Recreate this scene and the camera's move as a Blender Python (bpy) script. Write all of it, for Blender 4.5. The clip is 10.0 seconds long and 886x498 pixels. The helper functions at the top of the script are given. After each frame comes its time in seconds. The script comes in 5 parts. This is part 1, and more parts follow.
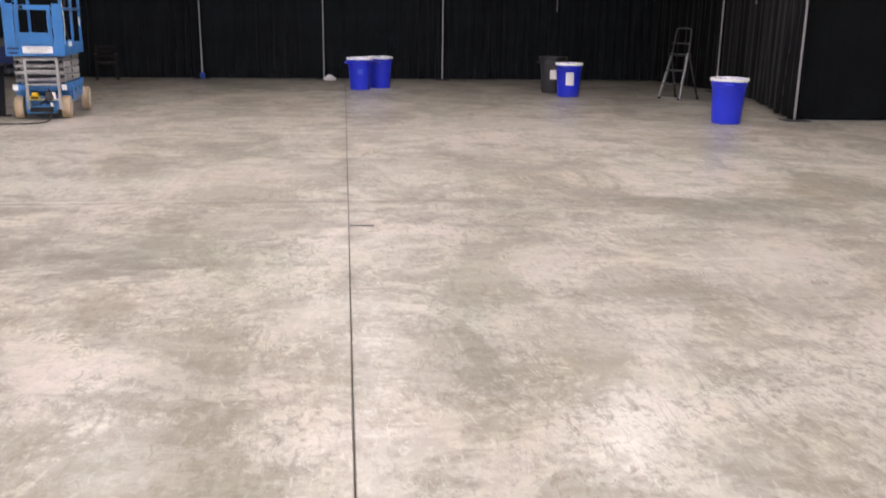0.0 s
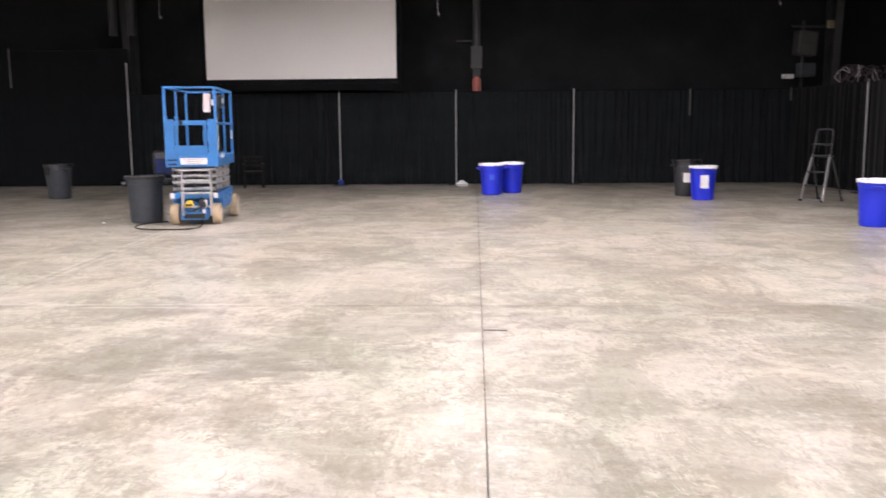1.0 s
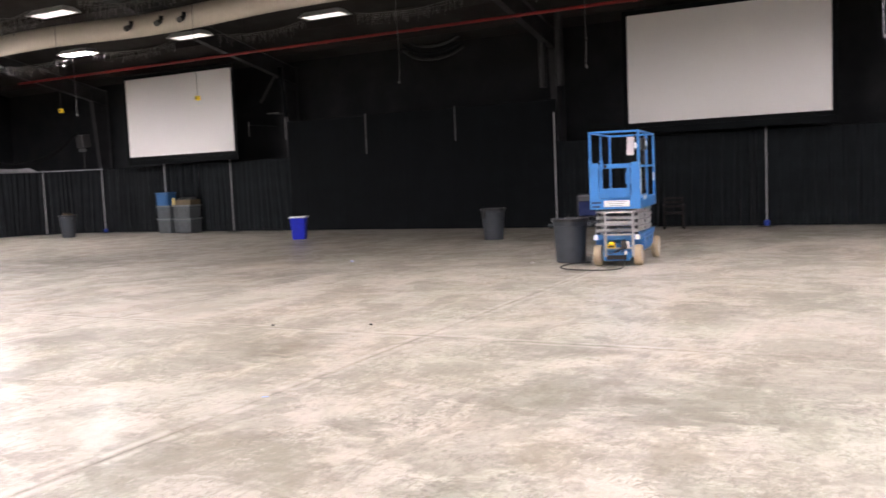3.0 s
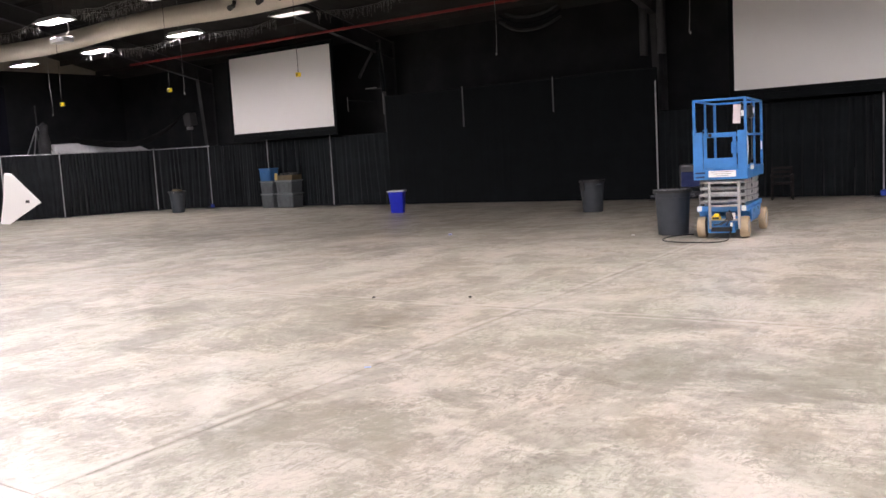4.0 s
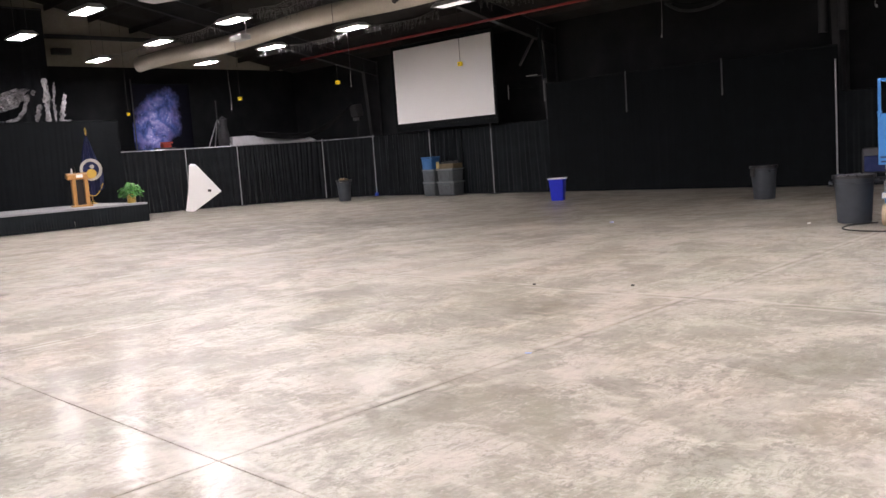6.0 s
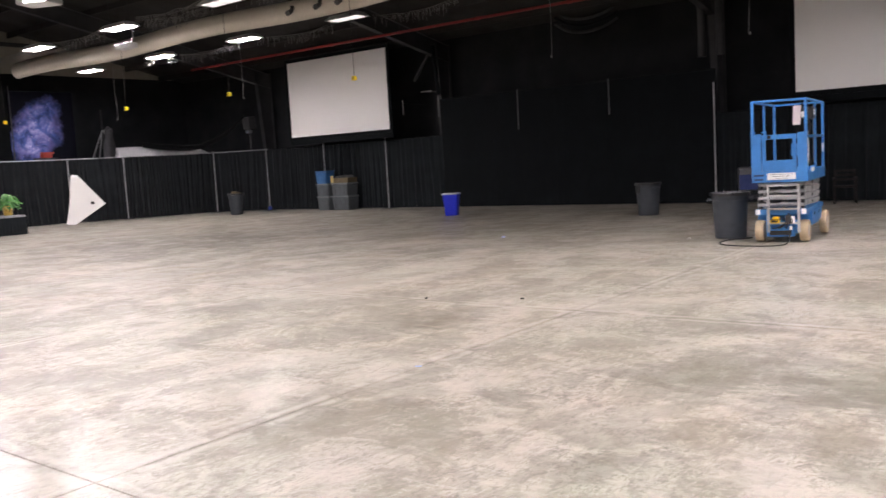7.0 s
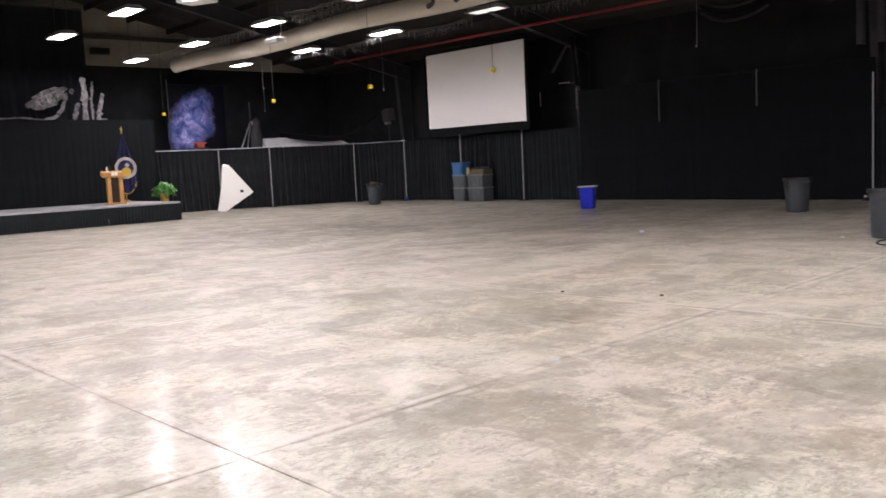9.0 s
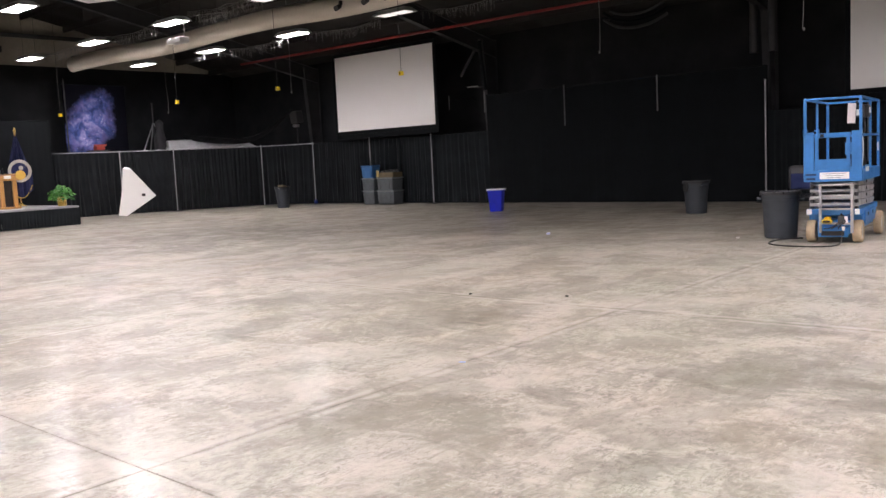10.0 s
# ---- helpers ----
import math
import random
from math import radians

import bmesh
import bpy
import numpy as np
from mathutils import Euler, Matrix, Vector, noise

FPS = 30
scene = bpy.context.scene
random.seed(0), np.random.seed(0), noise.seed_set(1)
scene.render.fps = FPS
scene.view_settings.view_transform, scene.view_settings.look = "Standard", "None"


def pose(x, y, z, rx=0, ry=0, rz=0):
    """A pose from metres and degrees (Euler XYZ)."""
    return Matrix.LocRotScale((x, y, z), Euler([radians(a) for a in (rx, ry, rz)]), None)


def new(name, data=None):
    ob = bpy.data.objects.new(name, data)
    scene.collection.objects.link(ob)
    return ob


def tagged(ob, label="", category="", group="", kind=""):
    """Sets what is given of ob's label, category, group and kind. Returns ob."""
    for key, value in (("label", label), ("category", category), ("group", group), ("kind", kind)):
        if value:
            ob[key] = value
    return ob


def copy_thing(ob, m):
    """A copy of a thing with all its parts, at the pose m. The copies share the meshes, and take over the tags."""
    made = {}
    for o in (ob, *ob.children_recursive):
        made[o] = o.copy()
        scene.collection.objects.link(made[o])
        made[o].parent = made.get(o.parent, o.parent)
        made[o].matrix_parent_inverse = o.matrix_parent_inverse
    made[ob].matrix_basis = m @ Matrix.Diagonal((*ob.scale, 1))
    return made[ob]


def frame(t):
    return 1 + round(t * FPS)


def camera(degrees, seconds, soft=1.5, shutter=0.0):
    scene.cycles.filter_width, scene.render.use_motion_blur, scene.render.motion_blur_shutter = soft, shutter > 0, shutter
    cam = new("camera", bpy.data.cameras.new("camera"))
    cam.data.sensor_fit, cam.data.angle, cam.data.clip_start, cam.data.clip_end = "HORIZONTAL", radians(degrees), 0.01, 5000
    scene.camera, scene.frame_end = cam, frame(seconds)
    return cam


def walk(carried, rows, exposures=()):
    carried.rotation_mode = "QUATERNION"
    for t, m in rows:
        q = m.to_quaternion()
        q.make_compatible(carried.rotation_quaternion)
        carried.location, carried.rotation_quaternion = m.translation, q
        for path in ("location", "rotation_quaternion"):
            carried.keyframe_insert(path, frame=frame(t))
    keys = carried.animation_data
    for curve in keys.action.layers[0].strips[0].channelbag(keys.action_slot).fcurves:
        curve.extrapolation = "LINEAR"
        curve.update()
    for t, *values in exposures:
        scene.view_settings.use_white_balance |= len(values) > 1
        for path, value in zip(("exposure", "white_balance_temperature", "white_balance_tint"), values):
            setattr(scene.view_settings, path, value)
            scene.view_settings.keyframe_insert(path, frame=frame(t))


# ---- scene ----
cam = camera(53.6, 10.0, soft=1.5, shutter=0.3)
# seconds, eye x y z, yaw, pitch, roll
ROWS = [
    (0, 0.121, -0.008, 1.527, -6.443, -14.673, 0.746),
    (0.5, 0.105, 0.019, 1.530, -3.592, -10.358, 0.252),
    (1, 0.080, 0.001, 1.544, 2.103, -8.010, -0.470),
    (1.5, 0.074, -0.024, 1.553, 7.713, -5.684, -1.110),
    (2, 0.050, -0.025, 1.572, 13.524, -4.359, -1.475),
    (2.5, 0.022, 0.011, 1.563, 21.294, -4.755, -1.965),
    (3, -0.017, 0.018, 1.557, 28.825, -4.665, -2.439),
    (3.2, -0.030, 0.020, 1.551, 31.288, -4.731, -2.576),
    (4.3, -0.055, 0.030, 1.545, 35.723, -6.426, -3.419),
    (4.5, -0.060, 0.040, 1.540, 36.244, -6.575, -3.535),
    (5, -0.057, 0.033, 1.538, 39.413, -7.058, -3.893),
    (5.5, -0.067, 0.006, 1.538, 44.009, -6.449, -4.020),
    (5.7, -0.063, 0.000, 1.538, 46.057, -6.227, -4.052),
    (6.8, -0.004, -0.011, 1.527, 40.838, -5.834, -3.344),
    (7, -0.002, 0.006, 1.529, 38.824, -5.669, -3.242),
    (7.5, -0.004, 0.028, 1.528, 36.507, -5.451, -3.241),
    (8, 0.021, -0.037, 1.519, 40.081, -5.392, -3.589),
    (8.5, -0.035, -0.051, 1.540, 49.009, -5.099, -3.243),
    (9, -0.030, -0.038, 1.537, 47.514, -5.753, -2.805),
    (9.5, -0.012, -0.024, 1.536, 42.504, -5.617, -2.681),
    (10, -0.007, -0.010, 1.537, 41.698, -5.833, -2.714),
]
walk(cam, [(t, pose(x, y, z, 0, 0, yaw) @ pose(0, 0, 0, 90 + pitch) @ pose(0, 0, 0, 0, 0, roll))
           for t, x, y, z, yaw, pitch, roll in ROWS], exposures=[(0, -0.04), (0.5, 0.22), (1.5, 0.56), (2.5, 0.46), (3.2, 0.34), (4.5, 0.12), (7, 0.06), (9, 0.07), (10, 0.0)])

# ---- light ----
LAMP = 98.0          # strength of the ceiling panels
world = bpy.data.worlds.new("world")
scene.world = world
world.use_nodes = True
world.node_tree.nodes["Background"].inputs[0].default_value = (0.02, 0.02, 0.022, 1)
world.node_tree.nodes["Background"].inputs[1].default_value = 0.05


# ---- materials ----
def nodes_of(name):
    m = bpy.data.materials.new(name)
    m.use_nodes = True
    nt = m.node_tree
    return m, nt, nt.nodes["Principled BSDF"]


def noise_tex(nt, vec, scale, detail=4.0, rough=0.55, distortion=0.0):
    n = nt.nodes.new("ShaderNodeTexNoise")
    n.inputs["Scale"].default_value = scale
    n.inputs["Detail"].default_value = detail
    n.inputs["Roughness"].default_value = rough
    n.inputs["Distortion"].default_value = distortion
    if vec:
        nt.links.new(vec, n.inputs["Vector"])
    return n.outputs["Fac"]


def ramp(nt, fac, lo, hi, a, b):
    n = nt.nodes.new("ShaderNodeMapRange")
    nt.links.new(fac, n.inputs["Value"])
    for k, v in zip(("From Min", "From Max", "To Min", "To Max"), (lo, hi, a, b)):
        n.inputs[k].default_value = v
    return n.outputs["Result"]


def mixc(nt, fac, a, b, kind="MIX"):
    n = nt.nodes.new("ShaderNodeMix")
    n.data_type, n.blend_type = "RGBA", kind
    for sock, v in ((n.inputs["Factor"], fac), (n.inputs["A"], a), (n.inputs["B"], b)):
        if isinstance(v, (int, float)):
            sock.default_value = v
        elif isinstance(v, tuple):
            sock.default_value = (*v, 1) if len(v) == 3 else v
        else:
            nt.links.new(v, sock)
    return n.outputs["Result"]


def mult(nt, a, b, op="MULTIPLY"):
    n = nt.nodes.new("ShaderNodeMath")
    n.operation = op
    for sock, v in ((n.inputs[0], a), (n.inputs[1], b)):
        if isinstance(v, (int, float)):
            sock.default_value = v
        else:
            nt.links.new(v, sock)
    return n.outputs[0]


def bump(nt, p, height, strength, dist=0.01):
    n = nt.nodes.new("ShaderNodeBump")
    n.inputs["Strength"].default_value = strength
    n.inputs["Distance"].default_value = dist
    nt.links.new(height, n.inputs["Height"])
    nt.links.new(n.outputs[0], p.inputs["Normal"])


def surface(name, color, rough=0.5, metal=0.0, wear=0.25, scale=6.0, relief=0.15, worn=None, sheen=0.0, dirt=0.5):
    """A painted, plastic, metal or cloth surface: two scales of change in colour and gloss, and fine relief."""
    m, nt, p = nodes_of(name)
    vec = nt.nodes.new("ShaderNodeTexCoord").outputs["Object"]
    big = noise_tex(nt, vec, scale, 5)
    fine = noise_tex(nt, vec, scale * 14, 3)
    other = worn or tuple(c * dirt for c in color)
    c = mixc(nt, ramp(nt, big, 0.45, 0.75, 0, wear), color, other)
    c = mixc(nt, ramp(nt, fine, 0.4, 0.7, 0, wear * 0.6), c, other)
    nt.links.new(c, p.inputs["Base Color"])
    nt.links.new(ramp(nt, big, 0.3, 0.7, rough * 0.85, min(1.0, rough * 1.2)), p.inputs["Roughness"])
    p.inputs["Metallic"].default_value = metal
    if sheen:
        p.inputs["Sheen Weight"].default_value = sheen
    if relief:
        bump(nt, p, fine, relief, 0.004)
    return m


def emitter(name, color, strength):
    m, nt, p = nodes_of(name)
    p.inputs["Base Color"].default_value = (0.8, 0.8, 0.8, 1)
    p.inputs["Emission Color"].default_value = (*color, 1)
    p.inputs["Emission Strength"].default_value = strength
    return m


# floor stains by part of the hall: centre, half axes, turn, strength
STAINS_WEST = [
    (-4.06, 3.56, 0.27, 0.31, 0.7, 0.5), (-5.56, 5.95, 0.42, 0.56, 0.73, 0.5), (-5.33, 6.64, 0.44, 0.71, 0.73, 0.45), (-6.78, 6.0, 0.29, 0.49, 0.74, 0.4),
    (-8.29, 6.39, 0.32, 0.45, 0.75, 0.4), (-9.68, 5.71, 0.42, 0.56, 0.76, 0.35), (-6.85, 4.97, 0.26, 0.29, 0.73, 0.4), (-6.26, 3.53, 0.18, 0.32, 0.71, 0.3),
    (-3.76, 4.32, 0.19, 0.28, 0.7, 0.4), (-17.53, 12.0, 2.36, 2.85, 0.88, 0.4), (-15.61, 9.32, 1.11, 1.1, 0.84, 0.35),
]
STAINS_MIDDLE = [
    (-2.2, 5.82, 0.7, 0.58, 0.7, 0.45), (-2.21, 5.14, 0.31, 0.24, 0.7, 0.4), (-2.25, 4.15, 0.34, 0.42, 0.69, 0.4), (-1.52, 5.15, 0.32, 0.19, 0.69, 0.4),
    (-1.27, 5.35, 0.2, 0.28, 0.69, 0.4), (-1.16, 4.52, 0.13, 0.32, 0.68, 0.35), (-1.95, 9.55, 0.35, 0.69, 0.73, 0.4), (-3.23, 4.54, 0.18, 0.29, 0.7, 0.4),
    (-1.25, 6.2, 0.15, 0.34, 0.7, 0.4), (-2.11, 3.67, 0.22, 0.14, 0.68, 0.4), (-1.53, 5.49, 0.31, 0.41, 0.27, 0.4), (-2.62, 7.24, 0.53, 0.38, 0.38, 0.35),
    (-0.89, 5.88, 0.47, 0.46, 0.28, 0.3),
]
STAINS_EAST = [
    (-0.54, 6.63, 0.78, 0.54, 0.31, 0.4), (0.6, 6.78, 0.29, 0.37, 0.3, 0.4), (1.46, 9.81, 1.62, 0.67, 0.42, 0.3), (1.39, 6.18, 0.28, 0.31, 0.26, 0.4),
    (2.16, 7.51, 1.04, 0.41, 0.31, 0.3), (-0.18, 9.1, 0.26, 1.46, 0.42, 0.3), (3.35, 6.77, 0.69, 0.69, 0.26, 0.35), (2.24, 4.72, 0.45, 0.34, 0.19, 0.3),
    (-0.64, 3.6, 0.43, 0.18, 0.15, 0.3), (0.52, 3.79, 0.3, 0.41, 0.15, 0.3),
]
PALE_WORN = [
    (-12.33, 7.46, 0.95, 0.92, 0.8, 0.45), (-8.64, 8.29, 0.82, 1.47, 0.77, 0.35), (-5.61, 4.58, 0.49, 0.34, 0.72, 0.5), (-4.88, 3.75, 0.39, 0.45, 0.7, 0.45),
    (-4.41, 4.46, 0.32, 0.21, 0.71, 0.5), (-4.63, 2.42, 0.35, 0.45, 0.69, 0.35), (-4.2, 7.95, 0.86, 0.39, 0.74, 0.45), (-3.49, 4.91, 0.26, 0.18, 0.7, 0.45),
    (-2.23, 4.57, 0.22, 0.16, 0.69, 0.35), (-1.07, 8.79, 0.98, 0.53, 0.43, 0.4), (1.53, 12.77, 1.68, 0.63, 0.54, 0.35), (-0.16, 4.45, 0.3, 0.27, 0.19, 0.35),
    (1.22, 5.36, 0.44, 0.21, 0.22, 0.3), (2.79, 5.16, 0.46, 0.84, 0.2, 0.3), (1.37, 4.2, 0.51, 0.26, 0.17, 0.25),
]


def concrete():
    """Sealed and burnished grey-beige concrete: cloudy mottling, trowel sweeps, dark stains, uneven gloss."""
    m, nt, p = nodes_of("sealed_concrete")
    pos = nt.nodes.new("ShaderNodeNewGeometry").outputs["Position"]
    mp = nt.nodes.new("ShaderNodeMapping")
    mp.inputs["Scale"].default_value = (0.95, 1.1, 1)
    mp.inputs["Rotation"].default_value = (0, 0, 0.5)
    nt.links.new(pos, mp.inputs["Vector"])
    v = mp.outputs[0]
    cloud = noise_tex(nt, v, 0.55, 9, 0.66, 0.5)
    sweep_map = nt.nodes.new("ShaderNodeMapping")
    sweep_map.inputs["Scale"].default_value = (0.9, 1.9, 1)
    sweep_map.inputs["Rotation"].default_value = (0, 0, -0.5)
    nt.links.new(pos, sweep_map.inputs["Vector"])
    sweep = noise_tex(nt, sweep_map.outputs[0], 1.5, 7, 0.66, 1.3)
    patch = noise_tex(nt, v, 1.7, 9, 0.7, 0.5)
    speck = noise_tex(nt, pos, 7, 7, 0.75, 0.3)
    scuff = noise_tex(nt, pos, 22, 5, 0.7, 0.6)
    grain = noise_tex(nt, pos, 60, 3)
    brush_map = nt.nodes.new("ShaderNodeMapping")
    brush_map.inputs["Scale"].default_value = (2.2, 0.9, 1)
    brush_map.inputs["Rotation"].default_value = (0, 0, -0.9)
    nt.links.new(pos, brush_map.inputs["Vector"])
    brush = noise_tex(nt, brush_map.outputs[0], 2.6, 7, 0.7, 1.0)
    # marbled trowel marks with crisp borders, and short drawn-out scuffs
    marble = noise_tex(nt, v, 0.8, 12, 0.62, 0.9)
    marble_pale = noise_tex(nt, sweep_map.outputs[0], 1.2, 12, 0.64, 0.8)
    streak_map = nt.nodes.new("ShaderNodeMapping")
    streak_map.inputs["Scale"].default_value = (3.4, 6.0, 1)
    streak_map.inputs["Rotation"].default_value = (0, 0, 0.7)
    nt.links.new(pos, streak_map.inputs["Vector"])
    streak = noise_tex(nt, streak_map.outputs[0], 1.0, 9, 0.68, 0.9)
    total = mult(nt, mult(nt, cloud, 0.36), mult(nt, sweep, 0.12), "ADD")
    total = mult(nt, total, mult(nt, patch, 0.26), "ADD")
    total = mult(nt, total, mult(nt, brush, 0.08), "ADD")
    total = mult(nt, total, mult(nt, speck, 0.18), "ADD")
    total = mult(nt, total, mult(nt, mult(nt, scuff, -0.5, "ADD"), 0.13), "ADD")
    c = mixc(nt, ramp(nt, total, 0.41, 0.535, 0, 1), (0.30, 0.27, 0.20), mixc(nt, ramp(nt, noise_tex(nt, pos, 0.33, 3), 0.42, 0.58, 0, 1), (0.78, 0.70, 0.60), (0.72, 0.695, 0.575)))
    c = mixc(nt, ramp(nt, marble, 0.495, 0.56, 0, 0.55), c, (0.36, 0.325, 0.245))
    c = mixc(nt, ramp(nt, marble_pale, 0.515, 0.57, 0, 0.55), c, (0.81, 0.74, 0.65))
    c = mixc(nt, ramp(nt, streak, 0.56, 0.63, 0, 0.28), c, (0.34, 0.32, 0.25))
    c = mixc(nt, ramp(nt, streak, 0.37, 0.44, 0.25, 0), c, (0.79, 0.735, 0.65))
    c = mixc(nt, ramp(nt, brush, 0.58, 0.70, 0, 0.3), c, (0.32, 0.30, 0.235))
    c = mixc(nt, ramp(nt, speck, 0.55, 0.66, 0, 0.4), c, (0.82, 0.77, 0.69))
    c = mixc(nt, ramp(nt, speck, 0.34, 0.45, 0.42, 0), c, (0.27, 0.25, 0.19))
    rubbed = ramp(nt, patch, 0.40, 0.58, 0.25, 1.0)
    c = mixc(nt, mult(nt, ramp(nt, scuff, 0.54, 0.60, 0, 0.68), rubbed), c, (0.29, 0.265, 0.21))
    c = mixc(nt, mult(nt, ramp(nt, scuff, 0.39, 0.45, 0.68, 0), rubbed), c, (0.84, 0.78, 0.69))
    crisp = noise_tex(nt, brush_map.outputs[0], 9.0, 6, 0.72, 0.8)
    c = mixc(nt, ramp(nt, crisp, 0.55, 0.60, 0, 0.55), c, (0.31, 0.285, 0.225))
    c = mixc(nt, ramp(nt, crisp, 0.38, 0.43, 0.55, 0), c, (0.84, 0.78, 0.69))
    c = mixc(nt, ramp(nt, grain, 0.5, 0.75, 0, 0.2), c, (0.30, 0.275, 0.225))
    # broad grey-green veils with drawn-out, fairly crisp borders
    veil_map = nt.nodes.new("ShaderNodeMapping")
    veil_map.inputs["Scale"].default_value = (1.25, 0.75, 1)
    veil_map.inputs["Rotation"].default_value = (0, 0, 0.75)
    nt.links.new(pos, veil_map.inputs["Vector"])
    veil = noise_tex(nt, veil_map.outputs[0], 0.95, 14, 0.68, 0.8)
    c = mixc(nt, ramp(nt, veil, 0.515, 0.555, 0, 0.45), c, (0.31, 0.285, 0.215))
    c = mixc(nt, ramp(nt, veil, 0.425, 0.47, 0.42, 0), c, (0.82, 0.75, 0.645))
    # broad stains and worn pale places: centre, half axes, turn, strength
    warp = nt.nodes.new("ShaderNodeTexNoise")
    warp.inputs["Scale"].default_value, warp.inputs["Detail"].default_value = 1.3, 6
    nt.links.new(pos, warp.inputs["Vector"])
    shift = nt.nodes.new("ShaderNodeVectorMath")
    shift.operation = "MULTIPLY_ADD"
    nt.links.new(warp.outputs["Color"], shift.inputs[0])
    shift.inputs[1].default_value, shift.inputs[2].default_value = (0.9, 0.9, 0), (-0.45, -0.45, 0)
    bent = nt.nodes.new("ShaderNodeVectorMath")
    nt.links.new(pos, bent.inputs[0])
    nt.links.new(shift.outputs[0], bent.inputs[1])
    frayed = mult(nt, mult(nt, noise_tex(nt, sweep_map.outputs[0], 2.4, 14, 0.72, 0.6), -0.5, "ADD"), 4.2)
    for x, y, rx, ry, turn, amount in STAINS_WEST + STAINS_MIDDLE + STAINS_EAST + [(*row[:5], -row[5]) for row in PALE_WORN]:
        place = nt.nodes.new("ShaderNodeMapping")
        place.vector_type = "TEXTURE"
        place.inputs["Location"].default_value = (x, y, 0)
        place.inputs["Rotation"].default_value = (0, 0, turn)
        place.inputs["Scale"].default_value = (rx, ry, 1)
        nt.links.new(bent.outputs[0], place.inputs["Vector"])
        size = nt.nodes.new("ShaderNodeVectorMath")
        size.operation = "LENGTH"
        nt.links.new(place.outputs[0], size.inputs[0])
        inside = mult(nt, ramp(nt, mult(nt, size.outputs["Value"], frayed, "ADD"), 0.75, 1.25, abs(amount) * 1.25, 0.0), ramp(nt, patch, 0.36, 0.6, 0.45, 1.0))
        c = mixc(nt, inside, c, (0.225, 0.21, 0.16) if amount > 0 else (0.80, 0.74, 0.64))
    # cool and warm drifts, and thin dark drawn-out veins
    tint = noise_tex(nt, veil_map.outputs[0], 0.7, 5, 0.6)
    c = mixc(nt, ramp(nt, tint, 0.52, 0.62, 0, 0.55), c, mixc(nt, 1.0, c, (0.93, 0.98, 0.95), "MULTIPLY"))
    c = mixc(nt, ramp(nt, tint, 0.38, 0.47, 0.5, 0), c, mixc(nt, 1.0, c, (1.04, 0.98, 0.92), "MULTIPLY"))
    vein_map = nt.nodes.new("ShaderNodeMapping")
    vein_map.inputs["Scale"].default_value = (3.0, 1.1, 1)
    vein_map.inputs["Rotation"].default_value = (0, 0, 1.0)
    nt.links.new(pos, vein_map.inputs["Vector"])
    vein = mult(nt, mult(nt, noise_tex(nt, vein_map.outputs[0], 1.6, 10, 0.66, 1.2), -0.5, "ADD"), 0.0, "ABSOLUTE")
    c = mixc(nt, mult(nt, ramp(nt, vein, 0.004, 0.016, 0.5, 0.0), ramp(nt, patch, 0.46, 0.56, 0.0, 1.0)), c, (0.26, 0.245, 0.19))
    # dirt washed along the saw cuts
    sepp = nt.nodes.new("ShaderNodeSeparateXYZ")
    nt.links.new(pos, sepp.inputs[0])
    skew = mult(nt, mult(nt, mult(nt, sepp.outputs[1], 0.036), -0.185, "ADD"), ramp(nt, sepp.outputs[0], -2.6, -2.0, 1.0, 0.0))
    across = mult(nt, sepp.outputs[0], skew, "ADD")
    for along, start, step in ((across, 0.135, 4.4), (sepp.outputs[1], 2.24, 5.2)):
        d = mult(nt, mult(nt, along, -start, "ADD"), step / 2, "PINGPONG")
        near = mult(nt, ramp(nt, d, 0.0, 0.16, 1.0, 0.0), mult(nt, ramp(nt, patch, 0.42, 0.6, 0.0, 0.6), ramp(nt, sepp.outputs[0], 0.5, 1.5, 1.0, 0.0)))
        c = mixc(nt, near, c, (0.27, 0.25, 0.20))
        edge = mult(nt, ramp(nt, mult(nt, mult(nt, d, -0.06, "ADD"), 0.0, "ABSOLUTE"), 0.015, 0.055, 0.6, 0.0), mult(nt, ramp(nt, sweep, 0.42, 0.54, 0.0, 1.0), ramp(nt, sepp.outputs[0], -2.2, -1.0, 1.0, 0.12)))
        c = mixc(nt, edge, c, (0.83, 0.77, 0.68))
    rnd = nt.nodes.new("ShaderNodeObjectInfo").outputs["Random"]
    hs = nt.nodes.new("ShaderNodeHueSaturation")
    nt.links.new(ramp(nt, rnd, 0, 1, 0.585, 0.655), hs.inputs["Value"])
    nt.links.new(c, hs.inputs["Color"])
    nt.links.new(hs.outputs[0], p.inputs["Base Color"])
    r = ramp(nt, patch, 0.35, 0.65, 0.34, 0.54)
    r = mult(nt, r, ramp(nt, speck, 0.3, 0.7, -0.04, 0.06), "ADD")
    nt.links.new(r, p.inputs["Roughness"])
    p.inputs["Specular IOR Level"].default_value = 0.3
    # the southern pour is polished brighter than the rest
    nt.links.new(mult(nt, ramp(nt, marble, 0.40, 0.60, 1.0, 0.65), ramp(nt, sepp.outputs[1], 1.9, 2.6, 0.35, 0.34)), p.inputs["Coat Weight"])
    p.inputs["Coat IOR"].default_value = 1.45
    nt.links.new(mult(nt, ramp(nt, sepp.outputs[1], 1.8, 2.6, 0.16, 0.21), ramp(nt, speck, 0.3, 0.7, 0.9, 1.1)), p.inputs["Coat Roughness"])
    hgt = mult(nt, mult(nt, speck, 0.6), mult(nt, grain, 0.15), "ADD")
    bump(nt, p, hgt, 0.035, 0.01)
    return m


